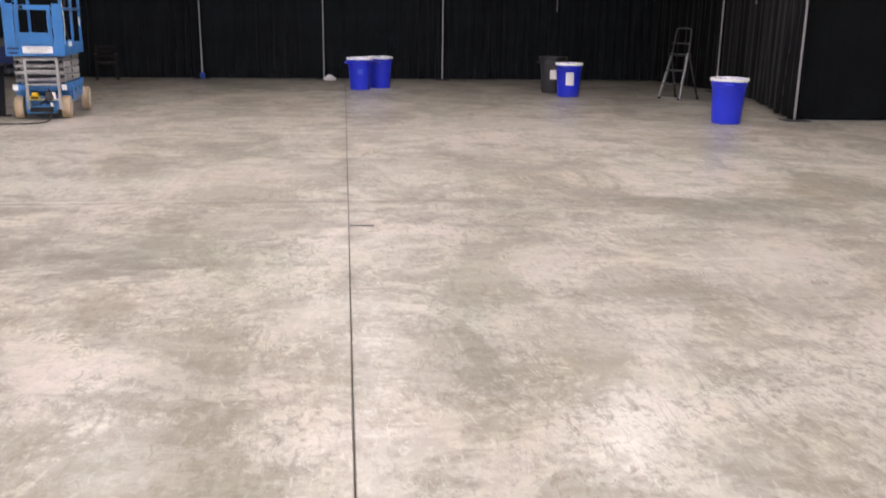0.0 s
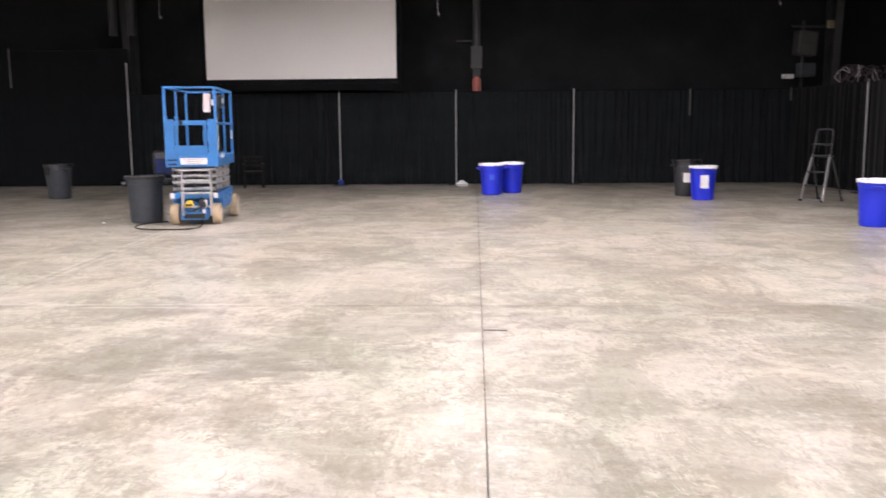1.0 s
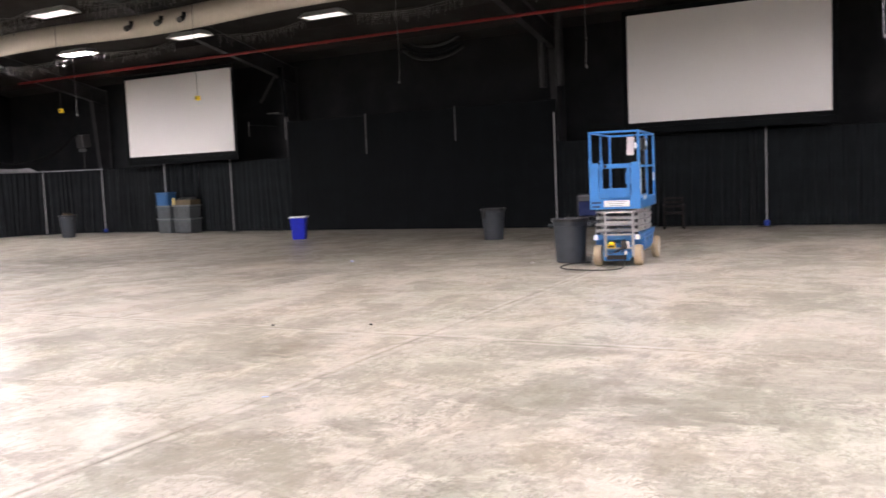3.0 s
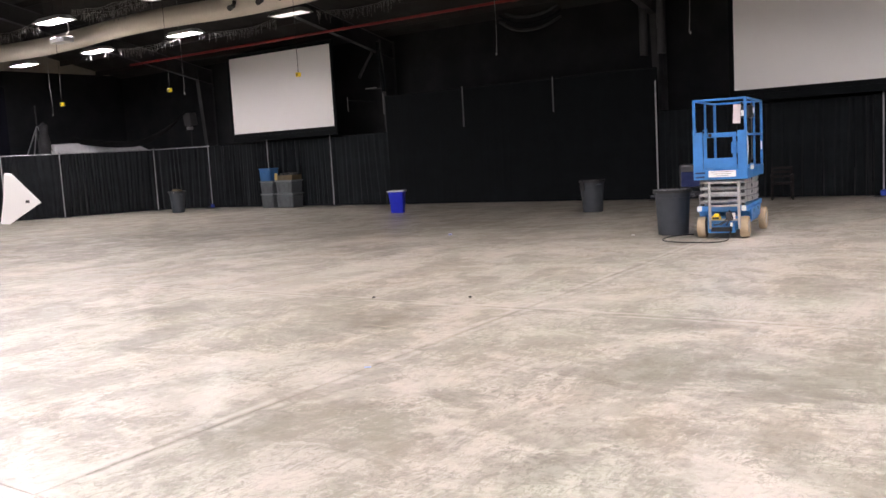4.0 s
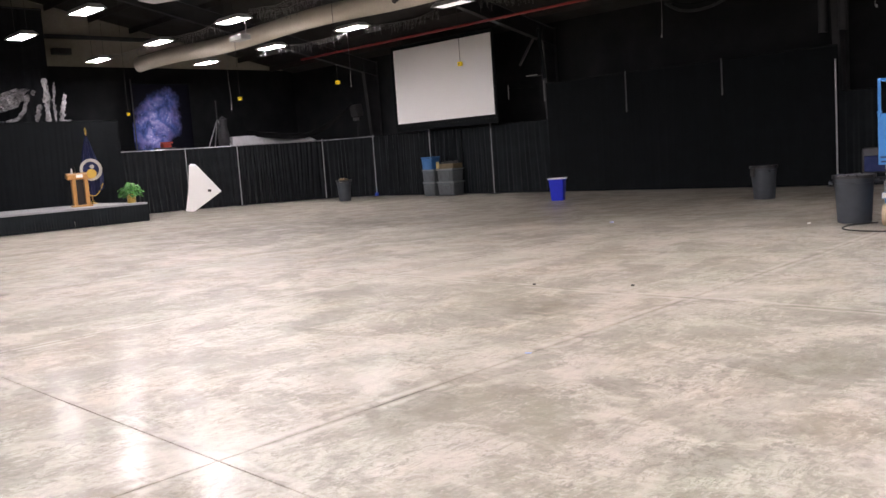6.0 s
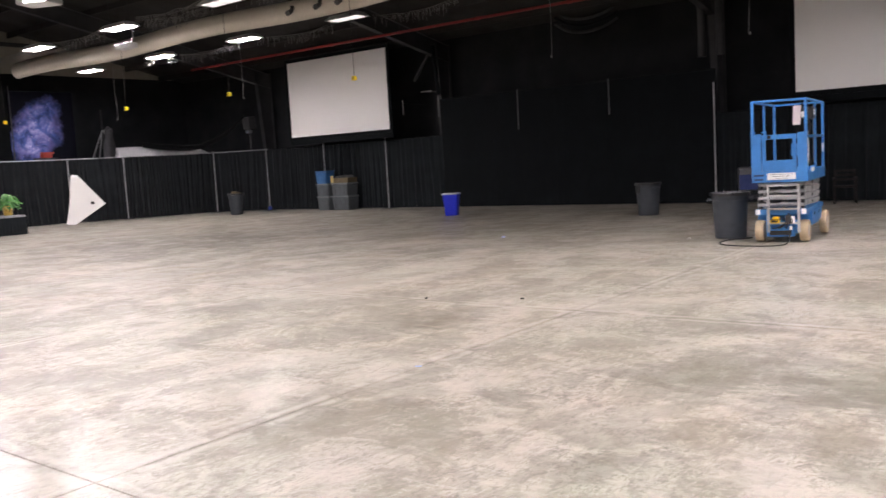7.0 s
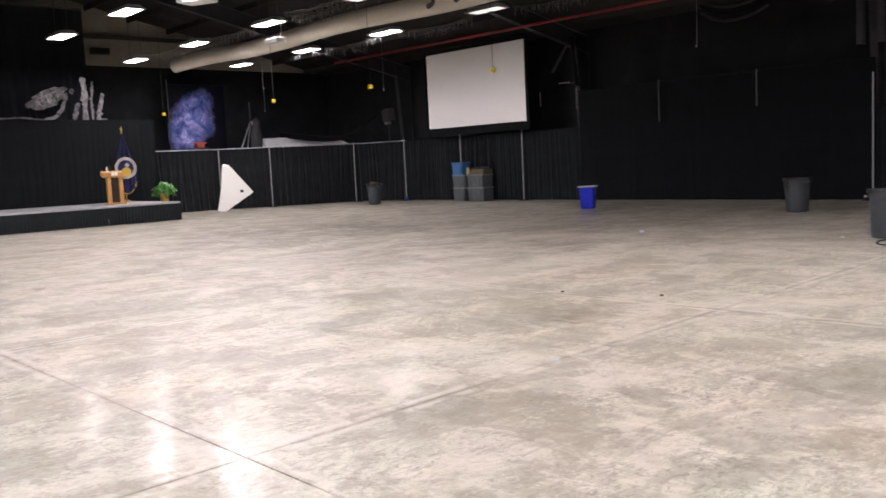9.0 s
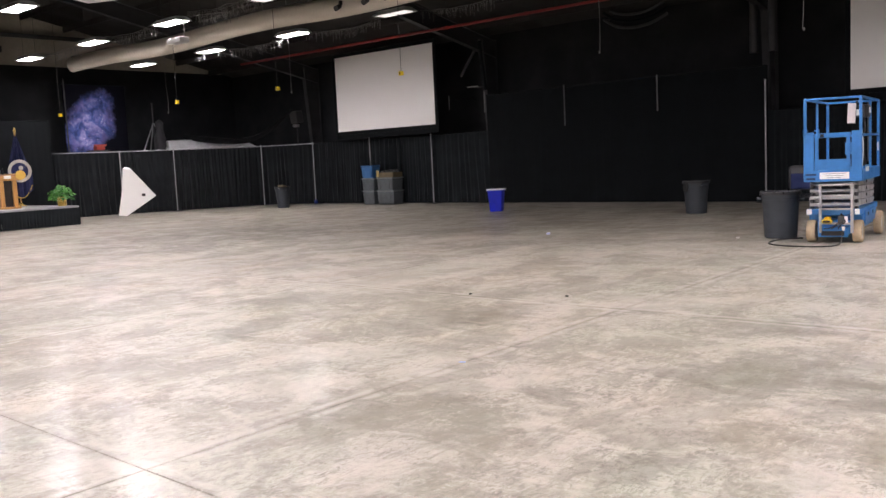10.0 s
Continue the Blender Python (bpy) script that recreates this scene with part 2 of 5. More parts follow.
def drape_cloth(name, color=(0.012, 0.012, 0.0135)):
    m, nt, p = nodes_of(name)
    vec = nt.nodes.new("ShaderNodeTexCoord").outputs["Object"]
    weave = noise_tex(nt, vec, 160, 2)
    dust = noise_tex(nt, vec, 1.7, 5, 0.6)
    c = mixc(nt, ramp(nt, dust, 0.45, 0.75, 0, 0.6), color, tuple(k * 1.9 for k in color))
    nt.links.new(c, p.inputs["Base Color"])
    p.inputs["Roughness"].default_value = 0.9
    p.inputs["Specular IOR Level"].default_value = 0.15
    p.inputs["Sheen Weight"].default_value = 0.06
    p.inputs["Sheen Roughness"].default_value = 0.5
    bump(nt, p, weave, 0.2, 0.002)
    return m


def galaxy_print():
    """A printed star-cloud: blue and violet clouds on black with a scatter of stars, faded to black at its edges."""
    m, nt, p = nodes_of("galaxy_print")
    vec = nt.nodes.new("ShaderNodeTexCoord").outputs["Object"]
    clouds = noise_tex(nt, vec, 2.3, 10, 0.68, 0.3)
    tint = noise_tex(nt, vec, 2.3, 4, 0.6, 0.6)
    sep = nt.nodes.new("ShaderNodeSeparateXYZ")
    nt.links.new(vec, sep.inputs[0])
    ragged = mult(nt, mult(nt, noise_tex(nt, vec, 1.5, 8, 0.62, 0.3), -0.5, "ADD"), 1.9)
    dx = mult(nt, mult(nt, sep.outputs[1], 0.28, "ADD"), 0.95)
    dz = mult(nt, mult(nt, sep.outputs[2], 0.08, "ADD"), 0.72)
    slant = mult(nt, dx, mult(nt, sep.outputs[2], -0.3), "ADD")
    d2 = mult(nt, mult(nt, mult(nt, slant, slant), mult(nt, dz, dz), "ADD"), ragged, "ADD")
    glow = mult(nt, ramp(nt, d2, -0.35, 1.15, 1.0, 0.0), ramp(nt, clouds, 0.36, 0.58, 0.28, 1.0))
    c = mixc(nt, ramp(nt, tint, 0.4, 0.6, 0, 1), (0.20, 0.32, 1.0), (0.40, 0.38, 1.0))
    core = mult(nt, ramp(nt, d2, -0.4, 0.5, 1.0, 0.0), ramp(nt, clouds, 0.48, 0.58, 0.0, 1.0))
    c = mixc(nt, core, c, (0.92, 0.84, 1.0))
    c = mixc(nt, glow, (0.004, 0.0045, 0.009), c)
    vor = nt.nodes.new("ShaderNodeTexVoronoi")
    vor.inputs["Scale"].default_value = 6.5
    nt.links.new(vec, vor.inputs["Vector"])
    star = mult(nt, ramp(nt, vor.outputs["Distance"], 0.06, 0.16, 1.0, 0.0), glow)
    c = mixc(nt, star, c, (0.95, 0.95, 1.0))
    nt.links.new(c, p.inputs["Base Color"])
    p.inputs["Roughness"].default_value = 0.75
    p.inputs["Specular IOR Level"].default_value = 0.12
    return m


def wood_mat(name, a, b, scale=5.0, rough=0.4):
    m, nt, p = nodes_of(name)
    vec = nt.nodes.new("ShaderNodeTexCoord").outputs["Object"]
    mp = nt.nodes.new("ShaderNodeMapping")
    mp.inputs["Scale"].default_value = (9, 9, 0.9)
    nt.links.new(vec, mp.inputs["Vector"])
    g = noise_tex(nt, mp.outputs[0], scale, 5, 0.6, 1.2)
    c = mixc(nt, ramp(nt, g, 0.35, 0.65, 0, 1), a, b)
    nt.links.new(c, p.inputs["Base Color"])
    p.inputs["Roughness"].default_value = rough
    bump(nt, p, g, 0.1, 0.002)
    return m


def foliage_mat():
    m, nt, p = nodes_of("pothos_leaf")
    rnd = nt.nodes.new("ShaderNodeNewGeometry").outputs["Random Per Island"]
    c = mixc(nt, rnd, (0.035, 0.16, 0.03), (0.13, 0.34, 0.07))
    nt.links.new(c, p.inputs["Base Color"])
    p.inputs["Roughness"].default_value = 0.4
    return m


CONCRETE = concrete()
JOINT = surface("joint_filler", (0.11, 0.098, 0.08), 0.8, wear=0.5, scale=3)
DRAPE = drape_cloth("black_drape", (0.0082, 0.0106, 0.0125))
DRAPE_DEEP = drape_cloth("black_velour", (0.0038, 0.0052, 0.0064))
FADED_CLOTH = drape_cloth("dusty_black_drape", (0.0078, 0.0095, 0.0112))
MASK_CLOTH = drape_cloth("faded_black_cloth", (0.0085, 0.0095, 0.0115))
DRAPE_GREY = drape_cloth("charcoal_drape", (0.0038, 0.0040, 0.0047))
WALL_BLACK = surface("black_wall", (0.0055, 0.0073, 0.0092), 0.9, wear=0.5, scale=1.2, worn=(0.008, 0.0098, 0.012))
WALL_CREAM = surface("cream_wall_panel", (0.34, 0.31, 0.26), 0.7, wear=0.4, scale=0.8)
ROOF_DARK = surface("dark_roof_deck", (0.0165, 0.0155, 0.0155), 0.85, wear=0.6, scale=0.9, worn=(0.03, 0.024, 0.022))
STEEL_DARK = surface("dark_steel", (0.036, 0.037, 0.041), 0.6, wear=0.4, scale=2)
POLE_DIM = surface("dull_grey_pole", (0.13, 0.13, 0.135), 0.55, 0.4, wear=0.3, scale=5)
POLE = surface("aluminium_pole", (0.42, 0.42, 0.43), 0.42, 0.6, wear=0.3, scale=5)
RED = surface("red_pipe_paint", (0.27, 0.014, 0.012), 0.45, wear=0.3, scale=3)
DUCT = surface("fabric_duct", (0.62, 0.57, 0.49), 0.85, wear=0.35, scale=0.9, relief=0.3, dirt=0.72)
SCREEN = surface("screen_cloth", (0.88, 0.87, 0.86), 0.85, wear=0.06, scale=0.6, relief=0.05, dirt=0.85)
BLACK_PLASTIC = surface("black_plastic", (0.015, 0.015, 0.016), 0.45, wear=0.3, scale=8, worn=(0.035, 0.035, 0.035))
BLUE_BIN = surface("blue_bin_plastic", (0.014, 0.03, 0.62), 0.38, wear=0.3, scale=7, worn=(0.009, 0.02, 0.38))
GREY_BIN = surface("grey_bin_plastic", (0.034, 0.041, 0.051), 0.5, wear=0.4, scale=7)
DARK_BIN = surface("charcoal_bin_plastic", (0.035, 0.037, 0.042), 0.5, wear=0.4, scale=7)
WHITE_LINER = surface("white_liner", (0.88, 0.88, 0.89), 0.45, wear=0.15, scale=9, relief=0.5, dirt=0.8)
BLACK_LINER = surface("black_liner", (0.012, 0.012, 0.013), 0.3, wear=0.4, scale=12, relief=0.7, worn=(0.04, 0.04, 0.045))
PAPER = surface("white_paper", (0.82, 0.81, 0.80), 0.7, wear=0.15, scale=5, dirt=0.8)
PAPER_PINK = surface("pale_pink_paper", (0.66, 0.58, 0.59), 0.7, wear=0.25, scale=9)
INK = surface("grey_ink", (0.10, 0.10, 0.12), 0.7, wear=0.2)
LIFT_BLUE = surface("blue_machine_paint", (0.042, 0.20, 0.52), 0.38, wear=0.5, scale=4, worn=(0.025, 0.11, 0.28))
LIFT_DARKBLUE = surface("navy_lettering", (0.01, 0.03, 0.10), 0.5)
LIFT_GREY = surface("grey_scissor_steel", (0.46, 0.46, 0.46), 0.5, 0.15, wear=0.5, scale=6, worn=(0.12, 0.11, 0.10))
TYRE = surface("tan_rubber_tyre", (0.52, 0.41, 0.27), 0.75, wear=0.45, scale=7, worn=(0.28, 0.21, 0.14))
RIM = surface("pale_steel_rim", (0.55, 0.52, 0.47), 0.5, 0.1, wear=0.4, scale=7)
YELLOW = surface("yellow_plastic", (0.72, 0.50, 0.015), 0.45, wear=0.25, scale=8)
CUBE_YELLOW = surface("bright_yellow_plastic", (0.90, 0.66, 0.01), 0.5, wear=0.1, scale=8)
DARK_STAIN = surface("dark_stained_wood", (0.0055, 0.0028, 0.0026), 0.8, wear=0.4, scale=9)
CORD_GREY = surface("dusty_grey_cord", (0.26, 0.26, 0.26), 0.6, wear=0.3)
CORD_WHITE = surface("white_cord", (0.62, 0.61, 0.60), 0.6, wear=0.2)
RUBBER = surface("black_rubber", (0.014, 0.014, 0.014), 0.6, wear=0.3)
ALU = surface("brushed_aluminium", (0.36, 0.36, 0.37), 0.4, 0.7, wear=0.3, scale=9)
LENS_DIM = emitter("dimmed_diffuser", (1.0, 0.928, 0.9), 1.0)
BAFFLE = surface("grey_baffle", (0.10, 0.10, 0.105), 0.6, wear=0.2)
HOUSING = surface("white_enamel", (0.70, 0.70, 0.70), 0.5, wear=0.2, scale=3)
PANEL = emitter("lit_diffuser", (1.0, 0.912, 0.942), LAMP)
OAK = wood_mat("honey_oak", (0.42, 0.20, 0.055), (0.55, 0.29, 0.09))
WALNUT = wood_mat("dark_walnut", (0.012, 0.006, 0.004), (0.024, 0.012, 0.008))
BRASS = surface("polished_brass", (0.72, 0.48, 0.13), 0.28, 0.9, wear=0.2, scale=9)
NAVY = surface("navy_flag_cloth", (0.008, 0.012, 0.062), 0.8, wear=0.3, scale=5, relief=0.3)
OFFWHITE = surface("off_white_cloth", (0.46, 0.42, 0.38), 0.8, wear=0.25, scale=6)
GOLD = surface("gold_cloth", (0.62, 0.38, 0.06), 0.6, wear=0.2, scale=6)
STAGE_TOP = surface("grey_stage_carpet", (0.30, 0.30, 0.31), 0.9, wear=0.3, scale=4, relief=0.5)
LEAF = foliage_mat()
SOIL = surface("potting_soil", (0.03, 0.02, 0.014), 0.95, wear=0.4, scale=20)
FOAM = surface("white_foam_board", (0.86, 0.86, 0.86), 0.6, wear=0.06, scale=6, relief=0.05, dirt=0.85)
TOTE_GREY = surface("grey_tote_plastic", (0.088, 0.10, 0.108), 0.5, wear=0.4, scale=6)
TOTE_LID = surface("pale_grey_lid_plastic", (0.17, 0.19, 0.20), 0.5, wear=0.4, scale=6)
TOTE_BLUE = surface("blue_tote_plastic", (0.04, 0.14, 0.34), 0.5, wear=0.3, scale=6)
BROWN = surface("brown_cardboard", (0.13, 0.10, 0.055), 0.85, wear=0.4, scale=7)
GEAR_GREY = surface("dusty_grey_cable", (0.10, 0.075, 0.085), 0.6, wear=0.4)
BLUE_TAPE = surface("blue_tape", (0.03, 0.07, 0.42), 0.6, wear=0.2)
BLUE_CLOTH = surface("blue_backdrop_cloth", (0.035, 0.125, 0.62), 0.85, wear=0.35, scale=1.5, relief=0.3)
# film: near-black noise paints dark creases between glints into the colour
SILVER_FILM = surface("crumpled_plastic_film", (0.9, 0.88, 0.9), 0.2, 0.35, wear=1.0, scale=8, relief=0.8, worn=(0.03, 0.03, 0.033))
GALAXY = galaxy_print()
EMBER = surface("red_orange_plastic", (0.30, 0.04, 0.025), 0.5, wear=0.3, scale=15)


# ---- mesh helpers ----
def box(bm, size, at, turn=None, bevel=0.0):
    made = bmesh.ops.create_cube(bm, size=1.0)["verts"]
    m = Matrix.Translation(at) @ (turn or Matrix.Identity(4)) @ Matrix.Diagonal((*size, 1))
    bmesh.ops.transform(bm, matrix=m, verts=made)
    if bevel:
        edges = list({e for v in made for e in v.link_edges})
        bmesh.ops.bevel(bm, geom=edges, offset=bevel, segments=2, affect="EDGES", profile=0.5)
    return bm


def tube(bm, a, b, r, r2=None, seg=10):
    a, b = Vector(a), Vector(b)
    d = b - a
    m = Matrix.Translation((a + b) / 2) @ d.to_track_quat("Z", "Y").to_matrix().to_4x4()
    bmesh.ops.create_cone(bm, cap_ends=True, segments=seg, radius1=r, radius2=r if r2 is None else r2, depth=d.length, matrix=m)
    return bm


def lathe(bm, profile, seg=32, at=(0, 0, 0), squash=1.0):
    """Turns a list of (radius, height) round the upright axis; a zero radius closes it."""
    rings = []
    for r, z in profile:
        if r < 1e-6:
            rings.append([bm.verts.new((at[0], at[1], at[2] + z))])
        else:
            rings.append([bm.verts.new((at[0] + r * math.cos(2 * math.pi * k / seg), at[1] + squash * r * math.sin(2 * math.pi * k / seg), at[2] + z)) for k in range(seg)])
    for a, b in zip(rings, rings[1:]):
        for k in range(seg):
            j = (k + 1) % seg
            if len(a) == 1:
                bm.faces.new((a[0], b[k], b[j]))
            elif len(b) == 1:
                bm.faces.new((a[k], b[0], a[j]))
            else:
                bm.faces.new((a[k], b[k], b[j], a[j]))
    bmesh.ops.recalc_face_normals(bm, faces=bm.faces)
    return bm


def cable(bm, points, r, seg=6):
    """A smooth cable through the points."""
    pts = [Vector(p) for p in points]
    line = []
    for i in range(len(pts) - 1):
        p0, p1, p2, p3 = pts[max(i - 1, 0)], pts[i], pts[i + 1], pts[min(i + 2, len(pts) - 1)]
        for k in range(6):
            t = k / 6
            line.append(0.5 * (2 * p1 + (p2 - p0) * t + (2 * p0 - 5 * p1 + 4 * p2 - p3) * t * t + (3 * p1 - p0 - 3 * p2 + p3) * t ** 3))
    line.append(pts[-1])
    rings = []
    for i, p in enumerate(line):
        d = (line[min(i + 1, len(line) - 1)] - line[max(i - 1, 0)]).normalized()
        q = d.to_track_quat("Z", "Y")
        rings.append([bm.verts.new(p + q @ Vector((r * math.cos(2 * math.pi * k / seg), r * math.sin(2 * math.pi * k / seg), 0))) for k in range(seg)])
    for a, b in zip(rings, rings[1:]):
        for k in range(seg):
            bm.faces.new((a[k], a[(k + 1) % seg], b[(k + 1) % seg], b[k]))
    bm.faces.new(rings[0][::-1])
    bm.faces.new(rings[-1])
    return bm


def mesh_of(name, bm, material, smooth=False):
    me = bpy.data.meshes.new(name)
    bm.to_mesh(me)
    bm.free()
    me.materials.append(material)
    if smooth:
        for f in me.polygons:
            f.use_smooth = True
        me.set_sharp_from_angle(angle=radians(40))
    return me


def part(name, bm, material, parent, label="", smooth=False):
    ob = new(name, mesh_of(name, bm, material, smooth))
    ob.parent = parent
    return tagged(ob, label)


def thing(name, m, label, category, group="", kind=""):
    ob = new(name)
    ob.empty_display_size = 0.1
    ob.matrix_world = m
    return tagged(ob, label, category, group, kind)


def solo(name, bm, material, m, label, category, group="", kind="", smooth=False):
    ob = new(name, mesh_of(name, bm, material, smooth))
    ob.matrix_world = m
    return tagged(ob, label, category, group, kind)


B = bmesh.new

# ---- the hall ----
XW, XE, YS, YN = -34.5, 15.0, -24.0, 24.6      # inner faces of the walls
RIDGE_Y, EAVE_Z, SLOPE = 0.3, 5.75, 0.215


def roof_z(y):
    return EAVE_Z + SLOPE * ((YN - y) if y > RIDGE_Y else (y - YS))


bm = B()
box(bm, (XE - XW + 2, YN - YS + 2, 0.2), ((XE + XW) / 2, (YN + YS) / 2, -0.112))
floor = solo("floor", bm, JOINT, Matrix.Identity(4), "sealed mottled grey-beige concrete floor with saw-cut joints", "floor", kind="structure")

for nm, cx, cy, sx, sy, mat in (("wall_north", (XW + XE) / 2, YN + 0.15, XE - XW + 0.6, 0.3, WALL_BLACK), ("wall_south", (XW + XE) / 2, YS - 0.15, XE - XW + 0.6, 0.3, WALL_CREAM),
                                ("wall_east", XE + 0.15, (YN + YS) / 2, 0.3, YN - YS, WALL_CREAM)):
    solo(nm, box(B(), (sx, sy, 7.0), (cx, cy, 3.5)), mat, Matrix.Identity(4), "plain painted metal hall wall", "wall", kind="structure")
# west wall: black below, cream gable above
solo("wall_west", box(B(), (0.3, YN - YS, 5.86), (XW - 0.15, (YN + YS) / 2, 2.93)), WALL_BLACK, Matrix.Identity(4), "black lower end wall of the hall", "wall", kind="structure")


def gable(x, z0, nm, mat):
    bm = B()
    ys = [YS, YS, RIDGE_Y, YN, YN]
    zs = [z0, roof_z(YS), roof_z(RIDGE_Y), roof_z(YN), z0]
    if zs[0] > zs[1]:
        ys, zs = [RIDGE_Y - (roof_z(RIDGE_Y) - z0) / SLOPE, RIDGE_Y, RIDGE_Y + (roof_z(RIDGE_Y) - z0) / SLOPE], [z0, roof_z(RIDGE_Y), z0]
    rings = [[bm.verts.new((x + d, y, z)) for y, z in zip(ys, zs)] for d in (-0.15, 0.15)]
    n = len(ys)
    bm.faces.new(rings[0])
    bm.faces.new(rings[1][::-1])
    for k in range(n):
        bm.faces.new((rings[0][k], rings[1][k], rings[1][(k + 1) % n], rings[0][(k + 1) % n]))
    bmesh.ops.recalc_face_normals(bm, faces=bm.faces)
    return solo(nm, bm, mat, Matrix.Identity(4), "cream sheet-metal gable above the black wall", "wall", kind="structure")


gable(XW - 0.15, 5.862, "wall_west_gable", WALL_CREAM)
gable(XE + 0.15, 7.002, "wall_east_gable", WALL_CREAM)

# roof: two dark slopes with purlins, one ceiling mesh
bm = B()
for y0, y1 in ((RIDGE_Y, YN + 0.4), (RIDGE_Y, YS - 0.4)):
    z0, z1 = roof_z(RIDGE_Y), EAVE_Z - SLOPE * 0.4
    vs = [bm.verts.new(p) for p in ((XW - 0.4, y0, z0), (XE + 0.4, y0, z0), (XE + 0.4, y1, z1), (XW - 0.4, y1, z1))]
    up = [bm.verts.new(v.co + Vector((0, 0, 0.2))) for v in vs]
    bm.faces.new(vs)
    bm.faces.new(up)
    for k in range(4):
        bm.faces.new((vs[k], vs[(k + 1) % 4], up[(k + 1) % 4], up[k]))
    n = 15
    for k in range(1, n):
        y = y0 + (y1 - y0) * k / n
        box(bm, (XE - XW, 0.07, 0.2), ((XE + XW) / 2, y, roof_z(y) - 0.115))
bmesh.ops.recalc_face_normals(bm, faces=bm.faces)
solo("ceiling", bm, ROOF_DARK, Matrix.Identity(4), "dark sloping roof deck with purlins", "ceiling", kind="structure")

# frames of the building: tapered columns with sloping rafters
def steel_frame(x):
    f = thing("steel_frame", pose(x, 0, 0), "dark painted steel portal frame with tapered column", "steel frame", "portal frames of the hall")
    y0 = YN - 0.12
    top = roof_z(y0 - 0.4) - 0.3
    bm = B()
    # column web and two flanges, wider at the knee
    vs = [bm.verts.new((dx, y, z)) for dx in (-0.008, 0.008) for y, z in ((y0, 0), (y0, top), (y0 - 0.75, top), (y0 - 0.3, 0))]
    a, b = vs[:4], vs[4:]
    bm.faces.new(a)
    bm.faces.new(b[::-1])
    for k in range(4):
        bm.faces.new((a[k], a[(k + 1) % 4], b[(k + 1) % 4], b[k]))
    for p, q in (((y0 - 0.3, 0), (y0 - 0.75, top)), ((y0, 0), (y0, top))):
        d = Vector((0, q[0] - p[0], q[1] - p[1]))
        ang = math.atan2(-(q[0] - p[0]), q[1] - p[1])
        box(bm, (0.2, 0.016, d.length), (0, (p[0] + q[0]) / 2, (p[1] + q[1]) / 2), Matrix.Rotation(ang, 4, "X"))
    bmesh.ops.recalc_face_normals(bm, faces=bm.faces)
    part("column", bm, STEEL_DARK, f)
    ang = math.atan(SLOPE)
    for s in (1, -1):
        yy = y0 if s > 0 else YS + 0.12
        length = abs(yy - RIDGE_Y) / math.cos(ang)
        mid = (yy + RIDGE_Y) / 2
        zz = roof_z(mid) - 0.55
        t = Matrix.Rotation(-ang * s, 4, "X")
        raft = part("rafter", box(B(), (0.022, length, 0.55), (0, mid, zz), t), STEEL_DARK, f)
        for dz in (-0.28, 0.28):
            part("flange", box(B(), (0.206, length, 0.016), (0, mid, zz + dz), t), STEEL_DARK, raft)
    return f


for x in (-28.4, -19.0, -9.3, 0.14, 9.6):
    steel_frame(x)

# girt and a dark vent box on the end gable
solo("wall_girt", box(B(), (0.12, 30.0, 0.16), (0, 0, 0), bevel=0.01), STEEL_DARK, pose(-34.28, 2.5, 6.95), "dark steel girt across the cream gable", "girt")
f = thing("vent_box", pose(-34.2, 13.8, 6.38), "black vent box on the cream gable wall", "vent box")
part("casing", box(B(), (0.28, 0.7, 0.24), (0, 0, 0), bevel=0.02), STEEL_DARK, f)
part("grille", box(B(), (0.02, 0.6, 0.16), (0.15, 0, 0)), BLACK_PLASTIC, f)

# pipes and boxes along the columns
for dx in (-0.12, 0.38):
    solo("vent_pipe", tube(B(), (0, 0, 0), (0, 0, roof_z(23.35) - 3.98), 0.11, seg=14), STEEL_DARK, pose(-9.3 + dx, 23.35, 3.96), "dark vertical vent pipe beside a column", "vent pipe", "vent pipes", smooth=True)
f = thing("hose_cabinet", pose(0.14, 23.35, 0), "dark cabinet with a red extinguisher on a column", "fire cabinet")
part("cabinet_body", box(B(), (0.3, 0.2, 0.55), (0, 0, 3.3), bevel=0.02), STEEL_DARK, f)
part("conduit", tube(B(), (0, 0, 3.575), (0, 0, 6.0), 0.09, seg=12), STEEL_DARK, f, smooth=True)
part("bracket_arm", box(B(), (0.45, 0.04, 0.04), (-0.3, 0, 3.72)), STEEL_DARK, f)
part("neck", box(B(), (0.2, 0.16, 0.2), (0, -0.02, 2.92), bevel=0.02), STEEL_DARK, f)
part("extinguisher", lathe(B(), [(0, 2.4), (0.1, 2.4), (0.11, 2.45), (0.11, 2.72), (0.05, 2.8), (0, 2.81)], 18, (0, -0.05, 0)), surface("faded_red_paint", (0.5, 0.16, 0.13), 0.5), f, "faded red cylinder", True)

f = thing("column_brace", pose(-19.0, 23.62, 0), "dark diagonal brace with a draped cloth beside a column", "brace")
part("diagonal", tube(B(), (-0.85, 0, 4.36), (0.04, 0, 5.48), 0.05, seg=8), STEEL_DARK, f, smooth=True)
part("hung_cloth", cable(B(), [(0.05, -0.02, 5.45), (0.1, -0.05, 5.0), (0.16, -0.04, 4.5), (0.2, 0.0, 3.8)], 0.07, 8), DRAPE, f, "limp black cloth", True)
part("light_bar", box(B(), (0.46, 0.06, 0.035), (-0.32, -0.04, 3.96), bevel=0.008), CORD_GREY, f, "pale narrow fitting")
part("bar_arm", box(B(), (0.4, 0.04, 0.04), (-0.1, 0.02, 3.93)), STEEL_DARK, f)
f = thing("cloth_swag", pose(-13.4, 24.25, 0), "faint swags of black cloth high on the back wall", "swag")
